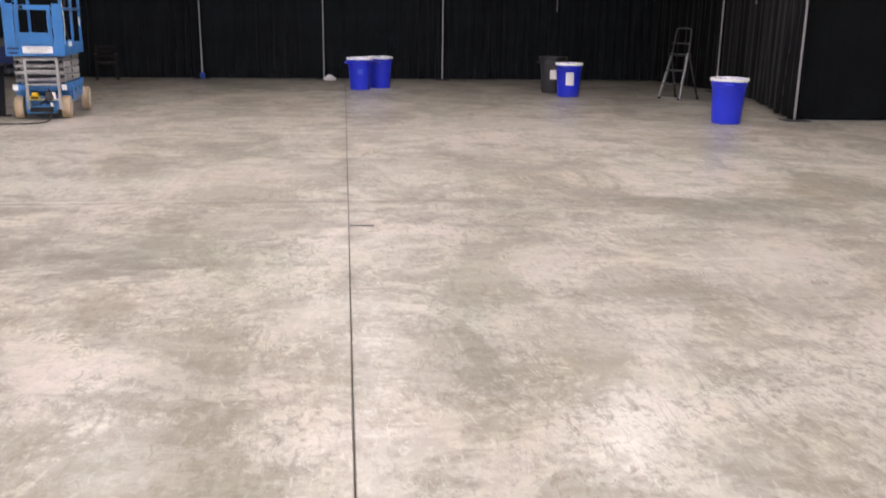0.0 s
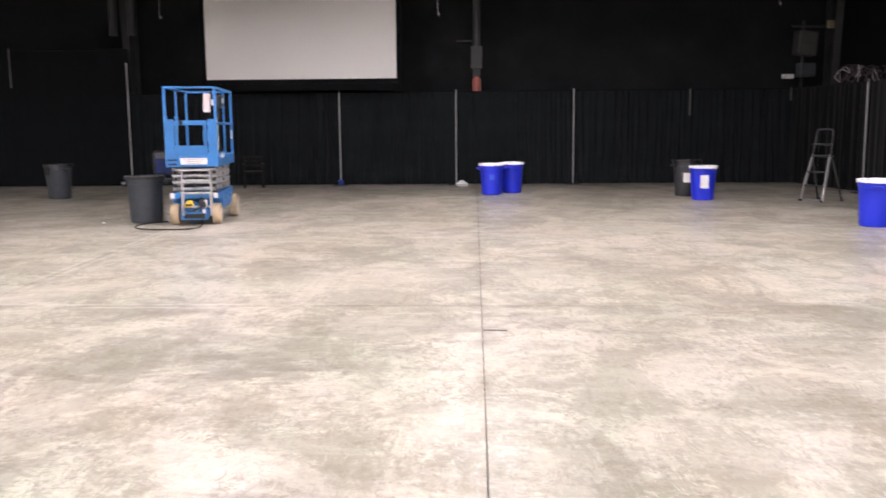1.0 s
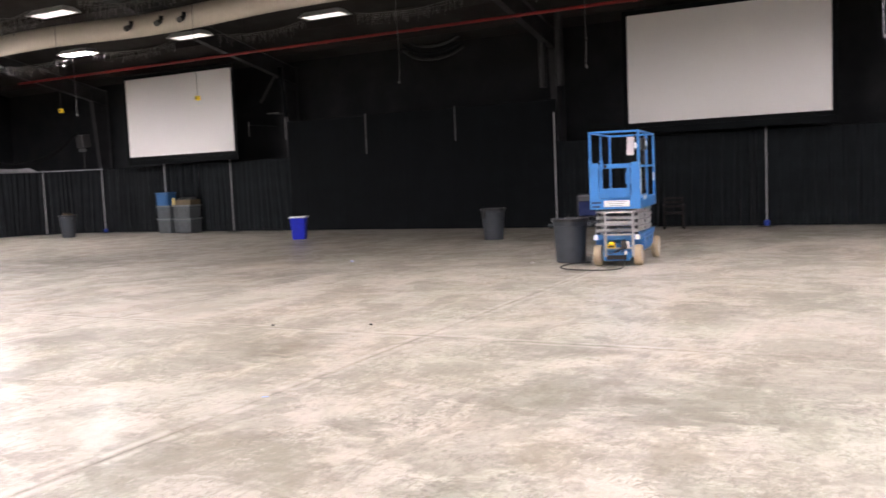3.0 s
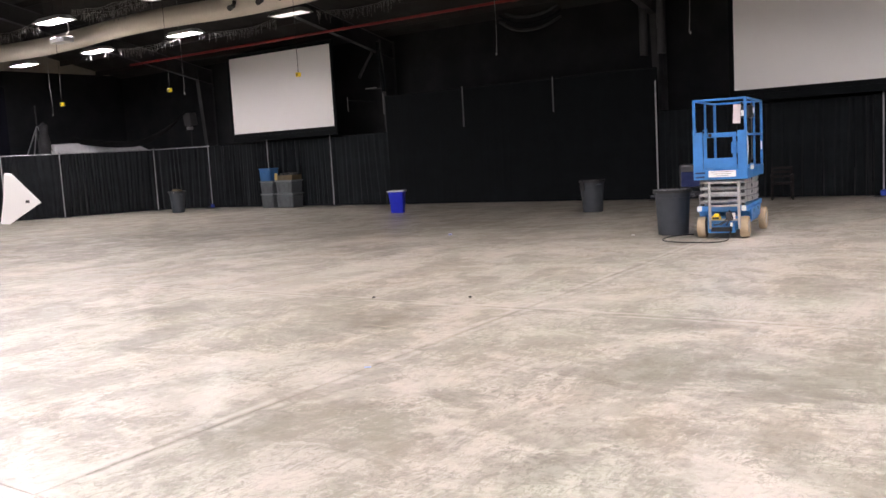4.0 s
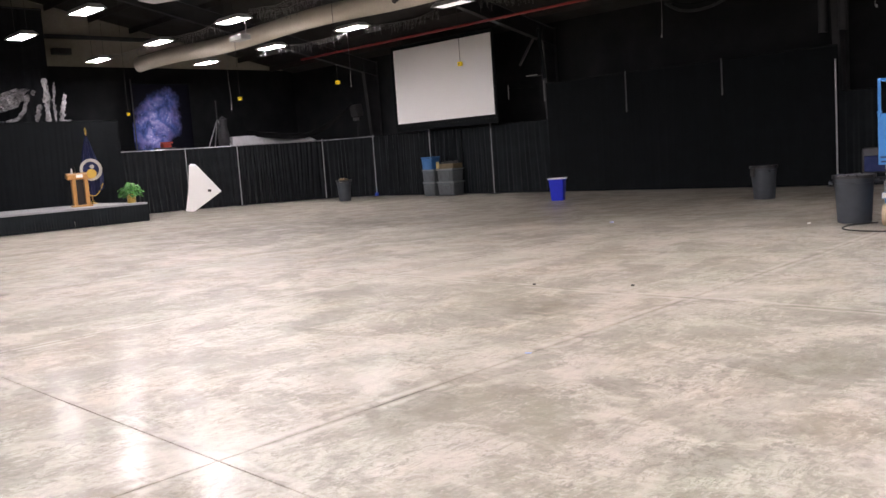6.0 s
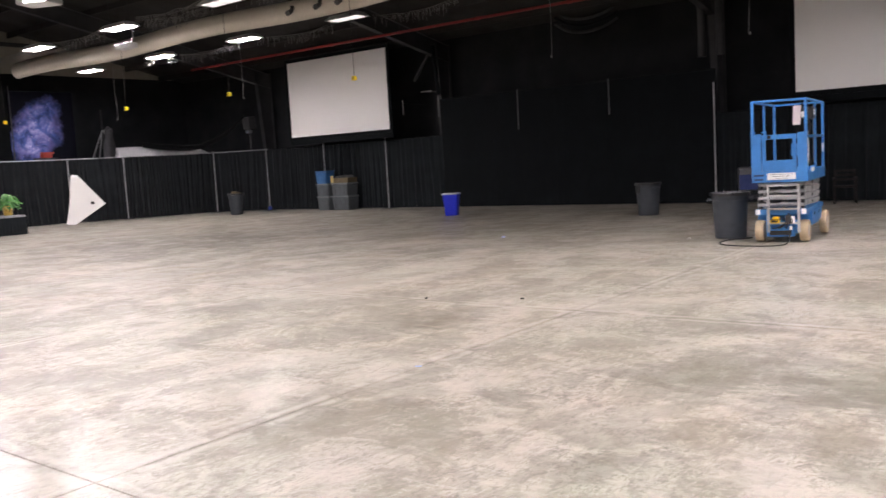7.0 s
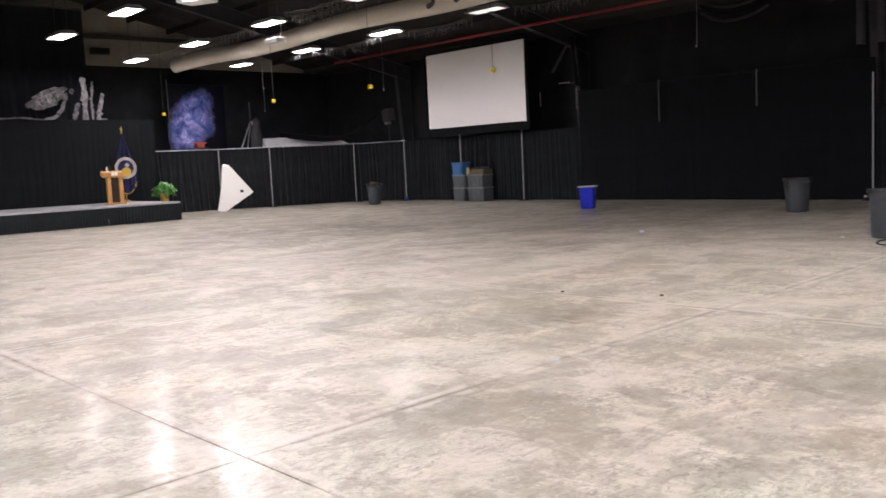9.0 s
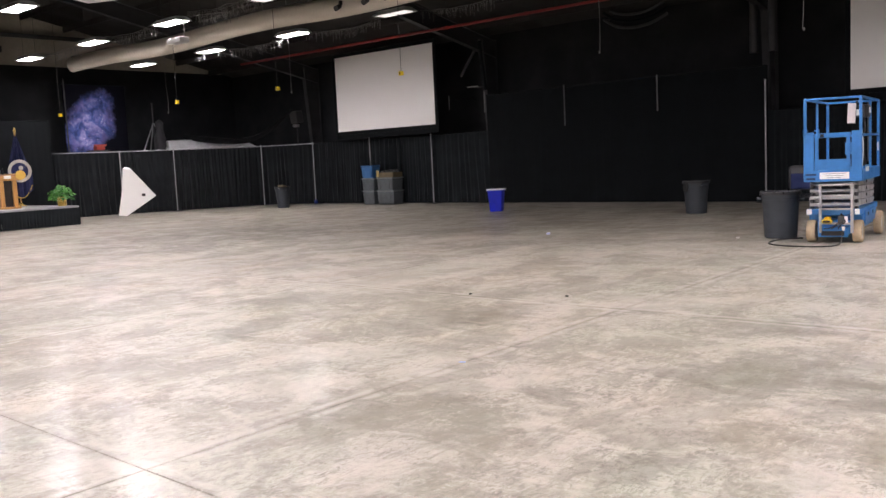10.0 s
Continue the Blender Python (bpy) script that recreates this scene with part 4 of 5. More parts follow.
def scissor_lift(m):
    f = thing("scissor_lift", m, "blue electric scissor lift, lowered, with tan tyres and grey arms", "scissor lift")
    W2, L = 0.38, 1.72
    # wheels: steering pair in front, driven pair behind
    for sx in (-1, 1):
        wheel(f, sx * (W2 - 0.055), 0.18, 0.17, 0.125, sx)
        wheel(f, sx * (W2 + 0.05), 1.52, 0.195, 0.11, sx)
    bm = B()
    box(bm, (0.46, 1.6, 0.22), (0, 0.86, 0.24), bevel=0.015)
    box(bm, (0.74, 1.06, 0.25), (0, 0.86, 0.33), bevel=0.02)
    box(bm, (0.76, 1.78, 0.09), (0, 0.9, 0.47), bevel=0.012)
    box(bm, (0.42, 0.07, 0.16), (0, 0.02, 0.17), bevel=0.015)
    part("chassis", bm, LIFT_BLUE, f, "blue painted chassis")
    part("base_opening", box(B(), (0.32, 0.02, 0.07), (0, -0.02, 0.15)), RUBBER, f, "dark slot in the nose")
    for sx in (-1, 1):
        part("side_tray", box(B(), (0.03, 1.1, 0.2), (sx * 0.385, 0.9, 0.36), bevel=0.01), LIFT_BLUE, f)
        part("corner_decal", box(B(), (0.07, 0.006, 0.08), (sx * 0.335, 0.004, 0.475)), PAPER, f)
        part("side_slot", box(B(), (0.004, 0.07, 0.05), (sx * 0.402, 0.62, 0.40)), RUBBER, f)
        part("side_slot", box(B(), (0.004, 0.07, 0.05), (sx * 0.402, 1.1, 0.40)), RUBBER, f)
    # folded scissor arms, four levels
    for k in range(4):
        z = 0.575 + k * 0.105
        for sx in (-1, 1):
            for in_ in (0, 1):
                tilt = Matrix.Rotation(radians(1.6 if in_ else -1.6), 4, "X")
                part("scissor_arm", box(B(), (0.035, 1.54, 0.09), (sx * (0.315 - 0.06 * in_), 0.9 + 0.03 * in_, z), tilt, 0.008), LIFT_GREY, f, "grey steel arm")
            part("pivot_pin", tube(B(), (sx * 0.24, 0.9, z), (sx * 0.345, 0.9, z), 0.025, seg=10), STEEL_DARK, f)
        for y in (0.13, 1.66):
            part("cross_tube", tube(B(), (-0.34, y, z), (0.34, y, z), 0.032, seg=14), LIFT_GREY, f, smooth=True)
        for sx in (-1, 1):
            part("arm_end", box(B(), (0.05, 0.09, 0.05), (sx * 0.31, 0.10, z - 0.052), bevel=0.01), STEEL_DARK, f)
    part("lift_cylinder", tube(B(), (0, 0.25, 0.56), (0, 1.4, 0.88), 0.05, seg=12), LIFT_GREY, f)
    # ladder and yellow charger box at the front
    for sx in (-0.17, 0.27):
        part("ladder_rail", box(B(), (0.042, 0.03, 0.74), (sx, -0.04, 0.53), bevel=0.008), LIFT_GREY, f)
    for z in (0.3, 0.52, 0.72, 0.88):
        part("ladder_rung", box(B(), (0.46, 0.04, 0.03), (0.05, -0.035, z), bevel=0.006), LIFT_GREY, f)
    part("charger_box", box(B(), (0.14, 0.10, 0.06), (-0.07, -0.06, 0.335), bevel=0.02), YELLOW, f, "yellow charger box")
    part("charger_lid", box(B(), (0.09, 0.08, 0.04), (-0.06, -0.06, 0.385), bevel=0.015), YELLOW, f)
    part("charger_grille", box(B(), (0.1, 0.006, 0.03), (-0.07, -0.113, 0.335)), RUBBER, f, "black slot on the charger")
    part("valve_block", box(B(), (0.09, 0.08, 0.12), (0.12, -0.035, 0.36), bevel=0.012), STEEL_DARK, f)
    part("warning_strip", box(B(), (0.05, 0.004, 0.10), (0.19, -0.06, 0.36)), PAPER, f, "white warning strip")
    for k in range(3):
        part("hose", cable(B(), [(-0.12 + 0.1 * k, -0.03, 0.22), (-0.02 + 0.07 * k, -0.1, 0.24 + 0.02 * k), (0.1 + 0.04 * k, -0.07, 0.33), (0.12, -0.03, 0.45)], 0.009), RUBBER, f, smooth=True)
    part("plug", tube(B(), (0.16, -0.09, 0.2), (0.16, -0.09, 0.26), 0.02, seg=8), PAPER, f)
    # platform
    z0 = 0.965
    bm = B()
    box(bm, (0.80, 1.86, 0.05), (0, 0.9, z0 + 0.01))
    part("platform_deck", bm, LIFT_BLUE, f)
    for sx in (-1, 1):
        part("toe_board", box(B(), (0.02, 1.86, 0.17), (sx * 0.40, 0.9, z0 + 0.05), bevel=0.005), LIFT_BLUE, f)
    part("front_board", box(B(), (0.80, 0.025, 0.17), (0, -0.035, z0 + 0.05), bevel=0.005), LIFT_BLUE, f)
    part("rear_board", box(B(), (0.80, 0.025, 0.17), (0, 1.835, z0 + 0.05), bevel=0.005), LIFT_BLUE, f)
    lab = part("front_label", box(B(), (0.41, 0.004, 0.10), (0.03, -0.053, z0 + 0.055)), PAPER, f, "white label with grey print")
    for k in range(3):
        part("print_bar", box(B(), (0.33 - 0.07 * k, 0.002, 0.006), (0.03, -0.0565, z0 + 0.085 - 0.03 * k)), INK, lab)
    for k, w in ((0, 0.15), (1, 0.13)):
        part("stencil_bar", box(B(), (w, 0.003, 0.028), (-0.30, -0.05, z0 + 0.075 - 0.065 * k)), LIFT_DARKBLUE, f, "dark stencilled bar")
    sd = part("side_label", box(B(), (0.004, 0.44, 0.12), (0.413, 0.40, z0 + 0.13)), LIFT_BLUE, f)
    part("side_bar", box(B(), (0.003, 0.34, 0.07), (0.416, 0.40, z0 + 0.13)), PAPER, sd, "white lettering bar")
    # rails
    top, mid = 2.175, 1.60
    corners = [(-0.385, -0.02), (0.385, -0.02), (0.385, 1.82), (-0.385, 1.82)]
    for i, (x, y) in enumerate(corners):
        part("corner_post", box(B(), (0.04, 0.04, top - z0), (x, y, (top + z0) / 2), bevel=0.008), LIFT_BLUE, f)
    for z in (top - 0.01, mid + 0.01):
        for (x0, y0), (x1, y1) in zip(corners, corners[1:] + corners[:1]):
            if z < 2 and y0 == y1 == -0.02:
                continue
            lx, ly = abs(x1 - x0), abs(y1 - y0)
            part("rail", box(B(), (max(lx, 0.034), max(ly, 0.034), 0.034), ((x0 + x1) / 2, (y0 + y1) / 2, z), bevel=0.008), LIFT_BLUE, f)
    for y in (0.92,):
        for sx in (-1, 1):
            part("mid_post", box(B(), (0.03, 0.03, top - z0), (sx * 0.385, y, (top + z0) / 2)), LIFT_BLUE, f)
    # entry end: sheet posts and a gate
    for sx, w in ((-1, 0.15), (1, 0.14)):
        part("sheet_post", box(B(), (w, 0.03, 0.62), (sx * (0.385 - w / 2 + 0.02), -0.036, z0 + 0.40), bevel=0.006), LIFT_BLUE, f)
    g = part("gate", box(B(), (0.50, 0.035, 0.07), (0.0, -0.03, mid + 0.02), bevel=0.008), LIFT_BLUE, f)
    part("gate_bar", box(B(), (0.50, 0.03, 0.16), (0, -0.03, z0 + 0.22), bevel=0.006), LIFT_BLUE, g)
    for sx in (-0.22, 0.22):
        part("gate_stile", box(B(), (0.05, 0.03, 0.5), (sx, -0.03, z0 + 0.38), bevel=0.006), LIFT_BLUE, g)
    part("gate_latch", box(B(), (0.05, 0.02, 0.05), (-0.14, -0.055, mid + 0.02)), RUBBER, g)
    for sx in (-0.385, -0.22):
        part("rail_pin", box(B(), (0.07, 0.03, 0.02), (sx, -0.02, mid + 0.10)), LIFT_BLUE, f)
    # far end: controls, papers, box
    part("document_sheet", box(B(), (0.11, 0.01, 0.29), (0.25, 0.06, 1.93), Matrix.Rotation(0.05, 4, "Y")), PAPER_PINK, f, "pale pink tag sheet")
    part("control_box", box(B(), (0.14, 0.16, 0.17), (0.31, 0.30, 1.96), bevel=0.02), STEEL_DARK, f, "dark control box")
    part("control_lever", tube(B(), (0.26, 0.5, 2.02), (0.26, 0.47, 2.12), 0.015, seg=8), RUBBER, f)
    part("controller", box(B(), (0.15, 0.26, 0.2), (0.33, 0.72, 1.97), bevel=0.03), BLACK_PLASTIC, f, "black platform controller")
    part("controller_plate", box(B(), (0.004, 0.12, 0.08), (0.408, 0.72, 1.98)), PAPER, f, "pale plate")
    part("controller_cable", cable(B(), [(0.33, 0.66, 1.88), (0.36, 0.55, 1.7), (0.33, 0.5, 1.45), (0.36, 0.62, 1.2), (0.35, 0.7, 1.03)], 0.014), RUBBER, f, smooth=True)
    for sx in (-0.385, -0.2):
        part("latch_pin", tube(B(), (sx, -0.05, 1.62), (sx, -0.05, 1.72), 0.022, seg=10), LIFT_BLUE, f)
    part("control_decal", box(B(), (0.04, 0.004, 0.09), (0.31, 0.216, 1.94)), PAPER, f)
    part("tool_box", box(B(), (0.10, 0.10, 0.2), (-0.05, 1.76, 1.40), bevel=0.01), LIFT_BLUE, f)
    part("white_tag", box(B(), (0.05, 0.006, 0.18), (-0.02, 1.79, 1.96)), PAPER, f)
    part("side_tag", box(B(), (0.006, 0.13, 0.14), (0.41, 1.6, 1.42)), PAPER, f, "white square tag")
    part("cable_run", cable(B(), [(0.33, 0.35, 1.88), (0.35, 0.45, 1.5), (0.35, 0.42, 1.25), (0.33, 0.4, 1.0)], 0.008), CORD_WHITE, f)
    return f


scissor_lift(pose(-4.37, 13.75, 0, 0, 0, 8))
cable_bm = cable(B(), [(-5.0, 14.28, 0.012), (-5.25, 13.93, 0.012), (-5.2, 13.38, 0.012), (-4.85, 13.11, 0.012), (-4.35, 13.13, 0.012), (-4.2, 13.38, 0.012), (-4.2, 13.58, 0.06), (-4.205, 13.67, 0.2)], 0.011)
solo("power_cable", cable_bm, RUBBER, Matrix.Identity(4), "black power cable looped on the floor by the lift", "cable", smooth=True)


# ---- bins ----
def bin_thing(name, x, y, z_rot, h, r0, r1, body, label, category, liner=None, group="", handles=True, wall=None, tilt=0):
    f = thing(name, pose(x, y, 0, 0, 0, z_rot), label, category, group)
    bm = B()
    lathe(bm, [(0, 0), (r0 - 0.015, 0), (r0, 0.015), (r0 + (r1 - r0) * 0.8, h * 0.84), (r1 * 1.0, h * 0.85), (r1 * 1.005, h * 0.95), (r1 * 1.05, h * 0.955), (r1 * 1.06, h * 0.99), (r1 * 1.03, h), (r1 * 0.97, h), (r1 * 0.95, h * 0.9), (r0 * 0.93, 0.03), (0, 0.03)], 40)
    part("tub", bm, body, f, smooth=True)
    if handles:
        for s in (-1, 1):
            part("handle", box(B(), (0.075, 0.16, 0.05), (s * (r1 + 0.035), 0, h * 0.86), bevel=0.015), body, f)
    if liner:
        rng = random.Random(int(x * 100))
        bm = B()
        rings = []
        seg = 48
        drop = 0.035 if liner is WHITE_LINER else 0.04
        for rr, zz, jag in ((0.78, -0.25, 0), (0.93, -0.02, 0.004), (1.0, 0.014, 0.005), (1.075, 0.008, 0.006), (1.085, -drop, 0.006)):
            rings.append([bm.verts.new(((r1 * rr + rng.uniform(0, 0.006)) * math.cos(2 * math.pi * k / seg), (r1 * rr + rng.uniform(0, 0.006)) * math.sin(2 * math.pi * k / seg), h + zz + rng.uniform(-jag, jag))) for k in range(seg)])
        for a, b in zip(rings, rings[1:]):
            for k in range(seg):
                bm.faces.new((a[k], b[k], b[(k + 1) % seg], a[(k + 1) % seg]))
        part("liner", bm, liner, f, "white bag folded over the rim" if liner is WHITE_LINER else "black bag folded over the rim", True)
    return f


PRINT_BLUE = surface("pale_blue_print", (0.05, 0.11, 0.70), 0.4, wear=0.4, scale=12)


def label_patch(f, r, ang, z, w, h, mat=None, label="white paper label"):
    """A bent paper label on the tub."""
    bm = B()
    cols = []
    for k in range(7):
        a = ang + (k / 6 - 0.5) * w / r
        cols.append([bm.verts.new((r * math.cos(a), r * math.sin(a), z + dz)) for dz in (-h / 2, h / 2)])
    for a, b in zip(cols, cols[1:]):
        bm.faces.new((a[0], b[0], b[1], a[1]))
    part("printed_label" if mat else "paper_label", bm, mat or PAPER, f, label)


BG = "bins on the floor"
b = bin_thing("recycling_bin", 0.46, 19.78, 20, 0.685, 0.22, 0.265, BLUE_BIN, "blue round recycling bin with a white liner rim", "bin", WHITE_LINER, BG)
label_patch(b, 0.255, -1.9, 0.40, 0.12, 0.12, PRINT_BLUE, "pale blue printed mark")
bin_thing("recycling_bin", 0.93, 20.32, 70, 0.685, 0.22, 0.265, BLUE_BIN, "blue round recycling bin with a white liner rim", "bin", WHITE_LINER, BG)
b = bin_thing("recycling_bin", 4.74, 18.1, 60, 0.68, 0.22, 0.265, BLUE_BIN, "blue recycling bin with white paper label and liner", "bin", WHITE_LINER, BG)
label_patch(b, 0.256, -2.75, 0.38, 0.17, 0.26)
b = bin_thing("waste_bin", 4.66, 19.2, 20, 0.76, 0.23, 0.29, DARK_BIN, "charcoal waste bin with white label and black liner", "bin", BLACK_LINER, BG)
label_patch(b, 0.275, -2.0, 0.40, 0.2, 0.2)
bin_thing("recycling_bin", 6.08, 13.3, 65, 0.69, 0.22, 0.268, BLUE_BIN, "blue round recycling bin with a white liner rim", "bin", WHITE_LINER, BG)
f = thing("recycling_bin", pose(-15.4, 19.65, 0, 0, 0, 24) @ Matrix.Diagonal((0.88, 0.88, 1, 1)), "blue square tapered recycling bin with a white rim", "bin", BG)
bm = B()
prof = [(0.185, 0.0), (0.195, 0.02), (0.24, 0.58), (0.255, 0.585), (0.258, 0.61), (0.235, 0.612), (0.23, 0.58), (0.18, 0.03)]
rings = []
for hw, z in prof:
    ring = []
    for cx, cy, a0 in ((1, 1, 0), (-1, 1, 90), (-1, -1, 180), (1, -1, 270)):
        for k in range(4):
            a = radians(a0 + 30 * k)
            ring.append(bm.verts.new((cx * (hw - 0.04) + 0.04 * math.cos(a), (cy * (hw - 0.04) + 0.04 * math.sin(a)) * 0.92, z)))
    rings.append(ring)
for p, q in zip(rings, rings[1:]):
    for k in range(16):
        bm.faces.new((p[k], p[(k + 1) % 16], q[(k + 1) % 16], q[k]))
bm.faces.new(rings[0][::-1])
bm.faces.new(rings[-1])
part("tub", bm, BLUE_BIN, f, smooth=True)
bm = B()
for sx, sy, w, d in ((0, 1, 0.54, 0.03), (0, -1, 0.54, 0.03), (1, 0, 0.03, 0.50), (-1, 0, 0.03, 0.50)):
    box(bm, (w, d, 0.035), (sx * 0.255, sy * 0.237, 0.615), bevel=0.008)
part("rim", bm, WHITE_LINER, f, "white rim")
bin_thing("waste_bin", -5.39, 14.38, 20, 0.75, 0.25, 0.295, GREY_BIN, "large grey waste bin with black liner beside the lift", "bin", BLACK_LINER, BG)
b = bin_thing("waste_bin", -9.2, 19.3, -30, 0.75, 0.235, 0.285, GREY_BIN, "large grey waste bin with black liner by the drape", "bin", BLACK_LINER, BG)
part("dark_handle_patch", box(B(), (0.14, 0.05, 0.2), (0.02, -0.3, 0.62), bevel=0.02), BLACK_PLASTIC, b)
b = bin_thing("waste_bin", -26.5, 20.8, 0, 0.78, 0.22, 0.28, GREY_BIN, "grey waste bin with rubbish at its rim", "bin", BLACK_LINER, BG)
part("rubbish", box(B(), (0.3, 0.22, 0.1), (0.03, -0.02, 0.80), Matrix.Rotation(0.15, 4, "Y"), 0.02), BROWN, b, "crumpled brown rubbish")
part("white_wrapper", box(B(), (0.14, 0.05, 0.07), (0.06, -0.24, 0.76), bevel=0.01), PAPER, b)


# ---- totes by the drape ----
def tote(x, y, z, w, d, h, mat, label):
    f = thing("storage_tote", pose(x, y, z, 0, 0, random.Random(x * 7 + z).uniform(-4, 4)), label, "storage tote", "stacked totes")
    bm = B()
    made = bmesh.ops.create_cube(bm, size=1.0)["verts"]
    for v in made:
        s = 0.93 if v.co.z < 0 else 1.0
        v.co = Vector((v.co.x * w * s, v.co.y * d * s, (v.co.z + 0.5) * (h - 0.06)))
    bmesh.ops.bevel(bm, geom=list(bm.edges), offset=0.025, segments=2, affect="EDGES")
    part("tub", bm, mat, f)
    part("lid", box(B(), (w * 1.05, d * 1.06, 0.05), (0, 0, h - 0.025), bevel=0.018), TOTE_LID if mat is TOTE_GREY else mat, f, "paler grey lid" if mat is TOTE_GREY else "")
    for sx in (-1, 1):
        part("end_rib", box(B(), (0.03, d * 0.9, 0.05), (sx * w * 0.49, 0, h * 0.78), bevel=0.01), mat, f)
        part("front_rib", box(B(), (0.03, 0.03, h * 0.7), (sx * w * 0.3, -d * 0.48, h * 0.45), bevel=0.008), mat, f)
    part("latch_handle", box(B(), (w * 0.35, 0.03, 0.04), (0, -d / 2 - 0.01, h * 0.6), bevel=0.01), mat, f)


T = "grey lidded plastic storage tote stacked by the drape"
tote(-23.6, 22.7, 0.0, 0.62, 0.45, 0.52, TOTE_GREY, T)
tote(-23.6, 22.7, 0.52, 0.62, 0.45, 0.46, TOTE_GREY, T)
tote(-23.65, 22.7, 0.98, 0.58, 0.42, 0.46, TOTE_BLUE, "blue lidded plastic storage tote on top of grey totes")
tote(-22.72, 22.75, 0.02, 0.84, 0.55, 0.50, TOTE_GREY, T)
tote(-22.72, 22.75, 0.52, 0.84, 0.55, 0.46, TOTE_GREY, T)
f = thing("cardboard_tray", pose(-22.72, 22.75, 0.98, 0, 0, 2), "brown open tray of odds and ends on grey totes", "tray")
part("tray", box(B(), (0.8, 0.5, 0.18), (0, 0, 0.09), bevel=0.01), BROWN, f)
part("card_flap", box(B(), (0.12, 0.02, 0.24), (-0.36, -0.26, 0.14), Matrix.Rotation(0.1, 4, "Y")), surface("yellow_card", (0.5, 0.4, 0.16), 0.7), f)
for k in range(4):
    part("bundle", box(B(), (0.16, 0.3, 0.09), (-0.2 + 0.17 * k, 0, 0.20 + 0.02 * (k % 2)), Matrix.Rotation(0.2 * k, 4, "Z"), 0.02), BLACK_PLASTIC, f)
part("pallet_base", box(B(), (0.95, 0.6, 0.02), (0, 0, -0.97)), BLACK_PLASTIC, f)


# ---- step ladder ----
f = thing("step_ladder", pose(6.70, 17.5, 0, 0, 0, -58) @ Matrix.Diagonal((1.12, 1.0, 1.03, 1)), "folding aluminium step ladder with a hoop handle, standing open", "step ladder")
for sx in (-1, 1):
    part("front_rail", box(B(), (0.035, 0.05, 0.92), (sx * 0.20, 0.13, 0.45), Matrix.Rotation(radians(-16), 4, "X") @ Matrix.Rotation(radians(-4 * sx), 4, "Y"), 0.008), ALU, f)
    part("back_leg", box(B(), (0.03, 0.03, 0.92), (sx * 0.22, 0.42, 0.44), Matrix.Rotation(radians(20), 4, "X") @ Matrix.Rotation(radians(-3 * sx), 4, "Y"), 0.006), STEEL_DARK, f)
    part("foot", box(B(), (0.05, 0.06, 0.04), (sx * 0.22, 0.005, 0.02), bevel=0.008), RUBBER, f)
    part("back_foot", box(B(), (0.05, 0.05, 0.04), (sx * 0.245, 0.58, 0.02), bevel=0.008), RUBBER, f)
part("handle_hoop", cable(B(), [(-0.18, 0.26, 0.86), (-0.17, 0.30, 1.1), (-0.16, 0.33, 1.30), (-0.12, 0.335, 1.365), (0.12, 0.335, 1.365), (0.16, 0.33, 1.30), (0.17, 0.30, 1.1), (0.18, 0.26, 0.86)], 0.016, 8), STEEL_DARK, f, smooth=True)
for z, y in ((0.04, 0.03), (0.30, 0.09), (0.56, 0.17)):
    part("tread", box(B(), (0.38, 0.11 if z > 0.1 else 0.05, 0.03), (0, y, z), bevel=0.006), ALU if z < 0.1 else STEEL_DARK, f)
part("top_tread", box(B(), (0.36, 0.2, 0.035), (0, 0.27, 0.86), bevel=0.008), BLACK_PLASTIC, f)
part("tool_tray", box(B(), (0.36, 0.12, 0.03), (-0.02, 0.30, 1.08), bevel=0.008), BLACK_PLASTIC, f)


# ---- chairs in the dark ----
f = thing("wooden_chair", pose(-5.62, 22.5, 0, 0, 0, 15) @ Matrix.Diagonal((1, 1, 0.93, 1)), "dark stained wooden armchair standing by the drape", "chair")
part("seat", box(B(), (0.5, 0.48, 0.05), (0, 0, 0.43), bevel=0.015), DARK_STAIN, f)
for sx in (-1, 1):
    part("front_leg", box(B(), (0.045, 0.045, 0.64), (sx * 0.24, -0.21, 0.32), bevel=0.008), DARK_STAIN, f)
    part("back_leg", box(B(), (0.045, 0.045, 0.86), (sx * 0.22, 0.23, 0.43), Matrix.Rotation(0.06, 4, "X"), 0.008), DARK_STAIN, f)
    part("arm_rest", box(B(), (0.06, 0.48, 0.035), (sx * 0.24, 0, 0.645), bevel=0.01), DARK_STAIN, f)
for z in (0.6, 0.72, 0.83):
    part("back_slat", box(B(), (0.42, 0.02, 0.06), (0, 0.235, z), bevel=0.006), DARK_STAIN, f)
f = thing("padded_chair", pose(-6.42, 18.3, 0, 0, 0, 10), "grey framed chair with blue padded back behind the lift", "chair")
part("back_shell", box(B(), (0.5, 0.06, 0.5), (0, 0.0, 0.82), bevel=0.06), surface("grey_shell", (0.05, 0.05, 0.055), 0.5), f)
part("back_pad", box(B(), (0.42, 0.04, 0.32), (0, -0.035, 0.75), bevel=0.02), surface("blue_upholstery", (0.012, 0.022, 0.09), 0.85), f)
part("seat", box(B(), (0.48, 0.46, 0.07), (0, -0.22, 0.46), bevel=0.03), surface("dark_upholstery", (0.02, 0.022, 0.03), 0.85), f)
for sx in (-1, 1):
    for y in (-0.42, 0.0):
        part("leg", tube(B(), (sx * 0.22, y, 0), (sx * 0.22, y, 0.45), 0.014, seg=8), ALU, f)


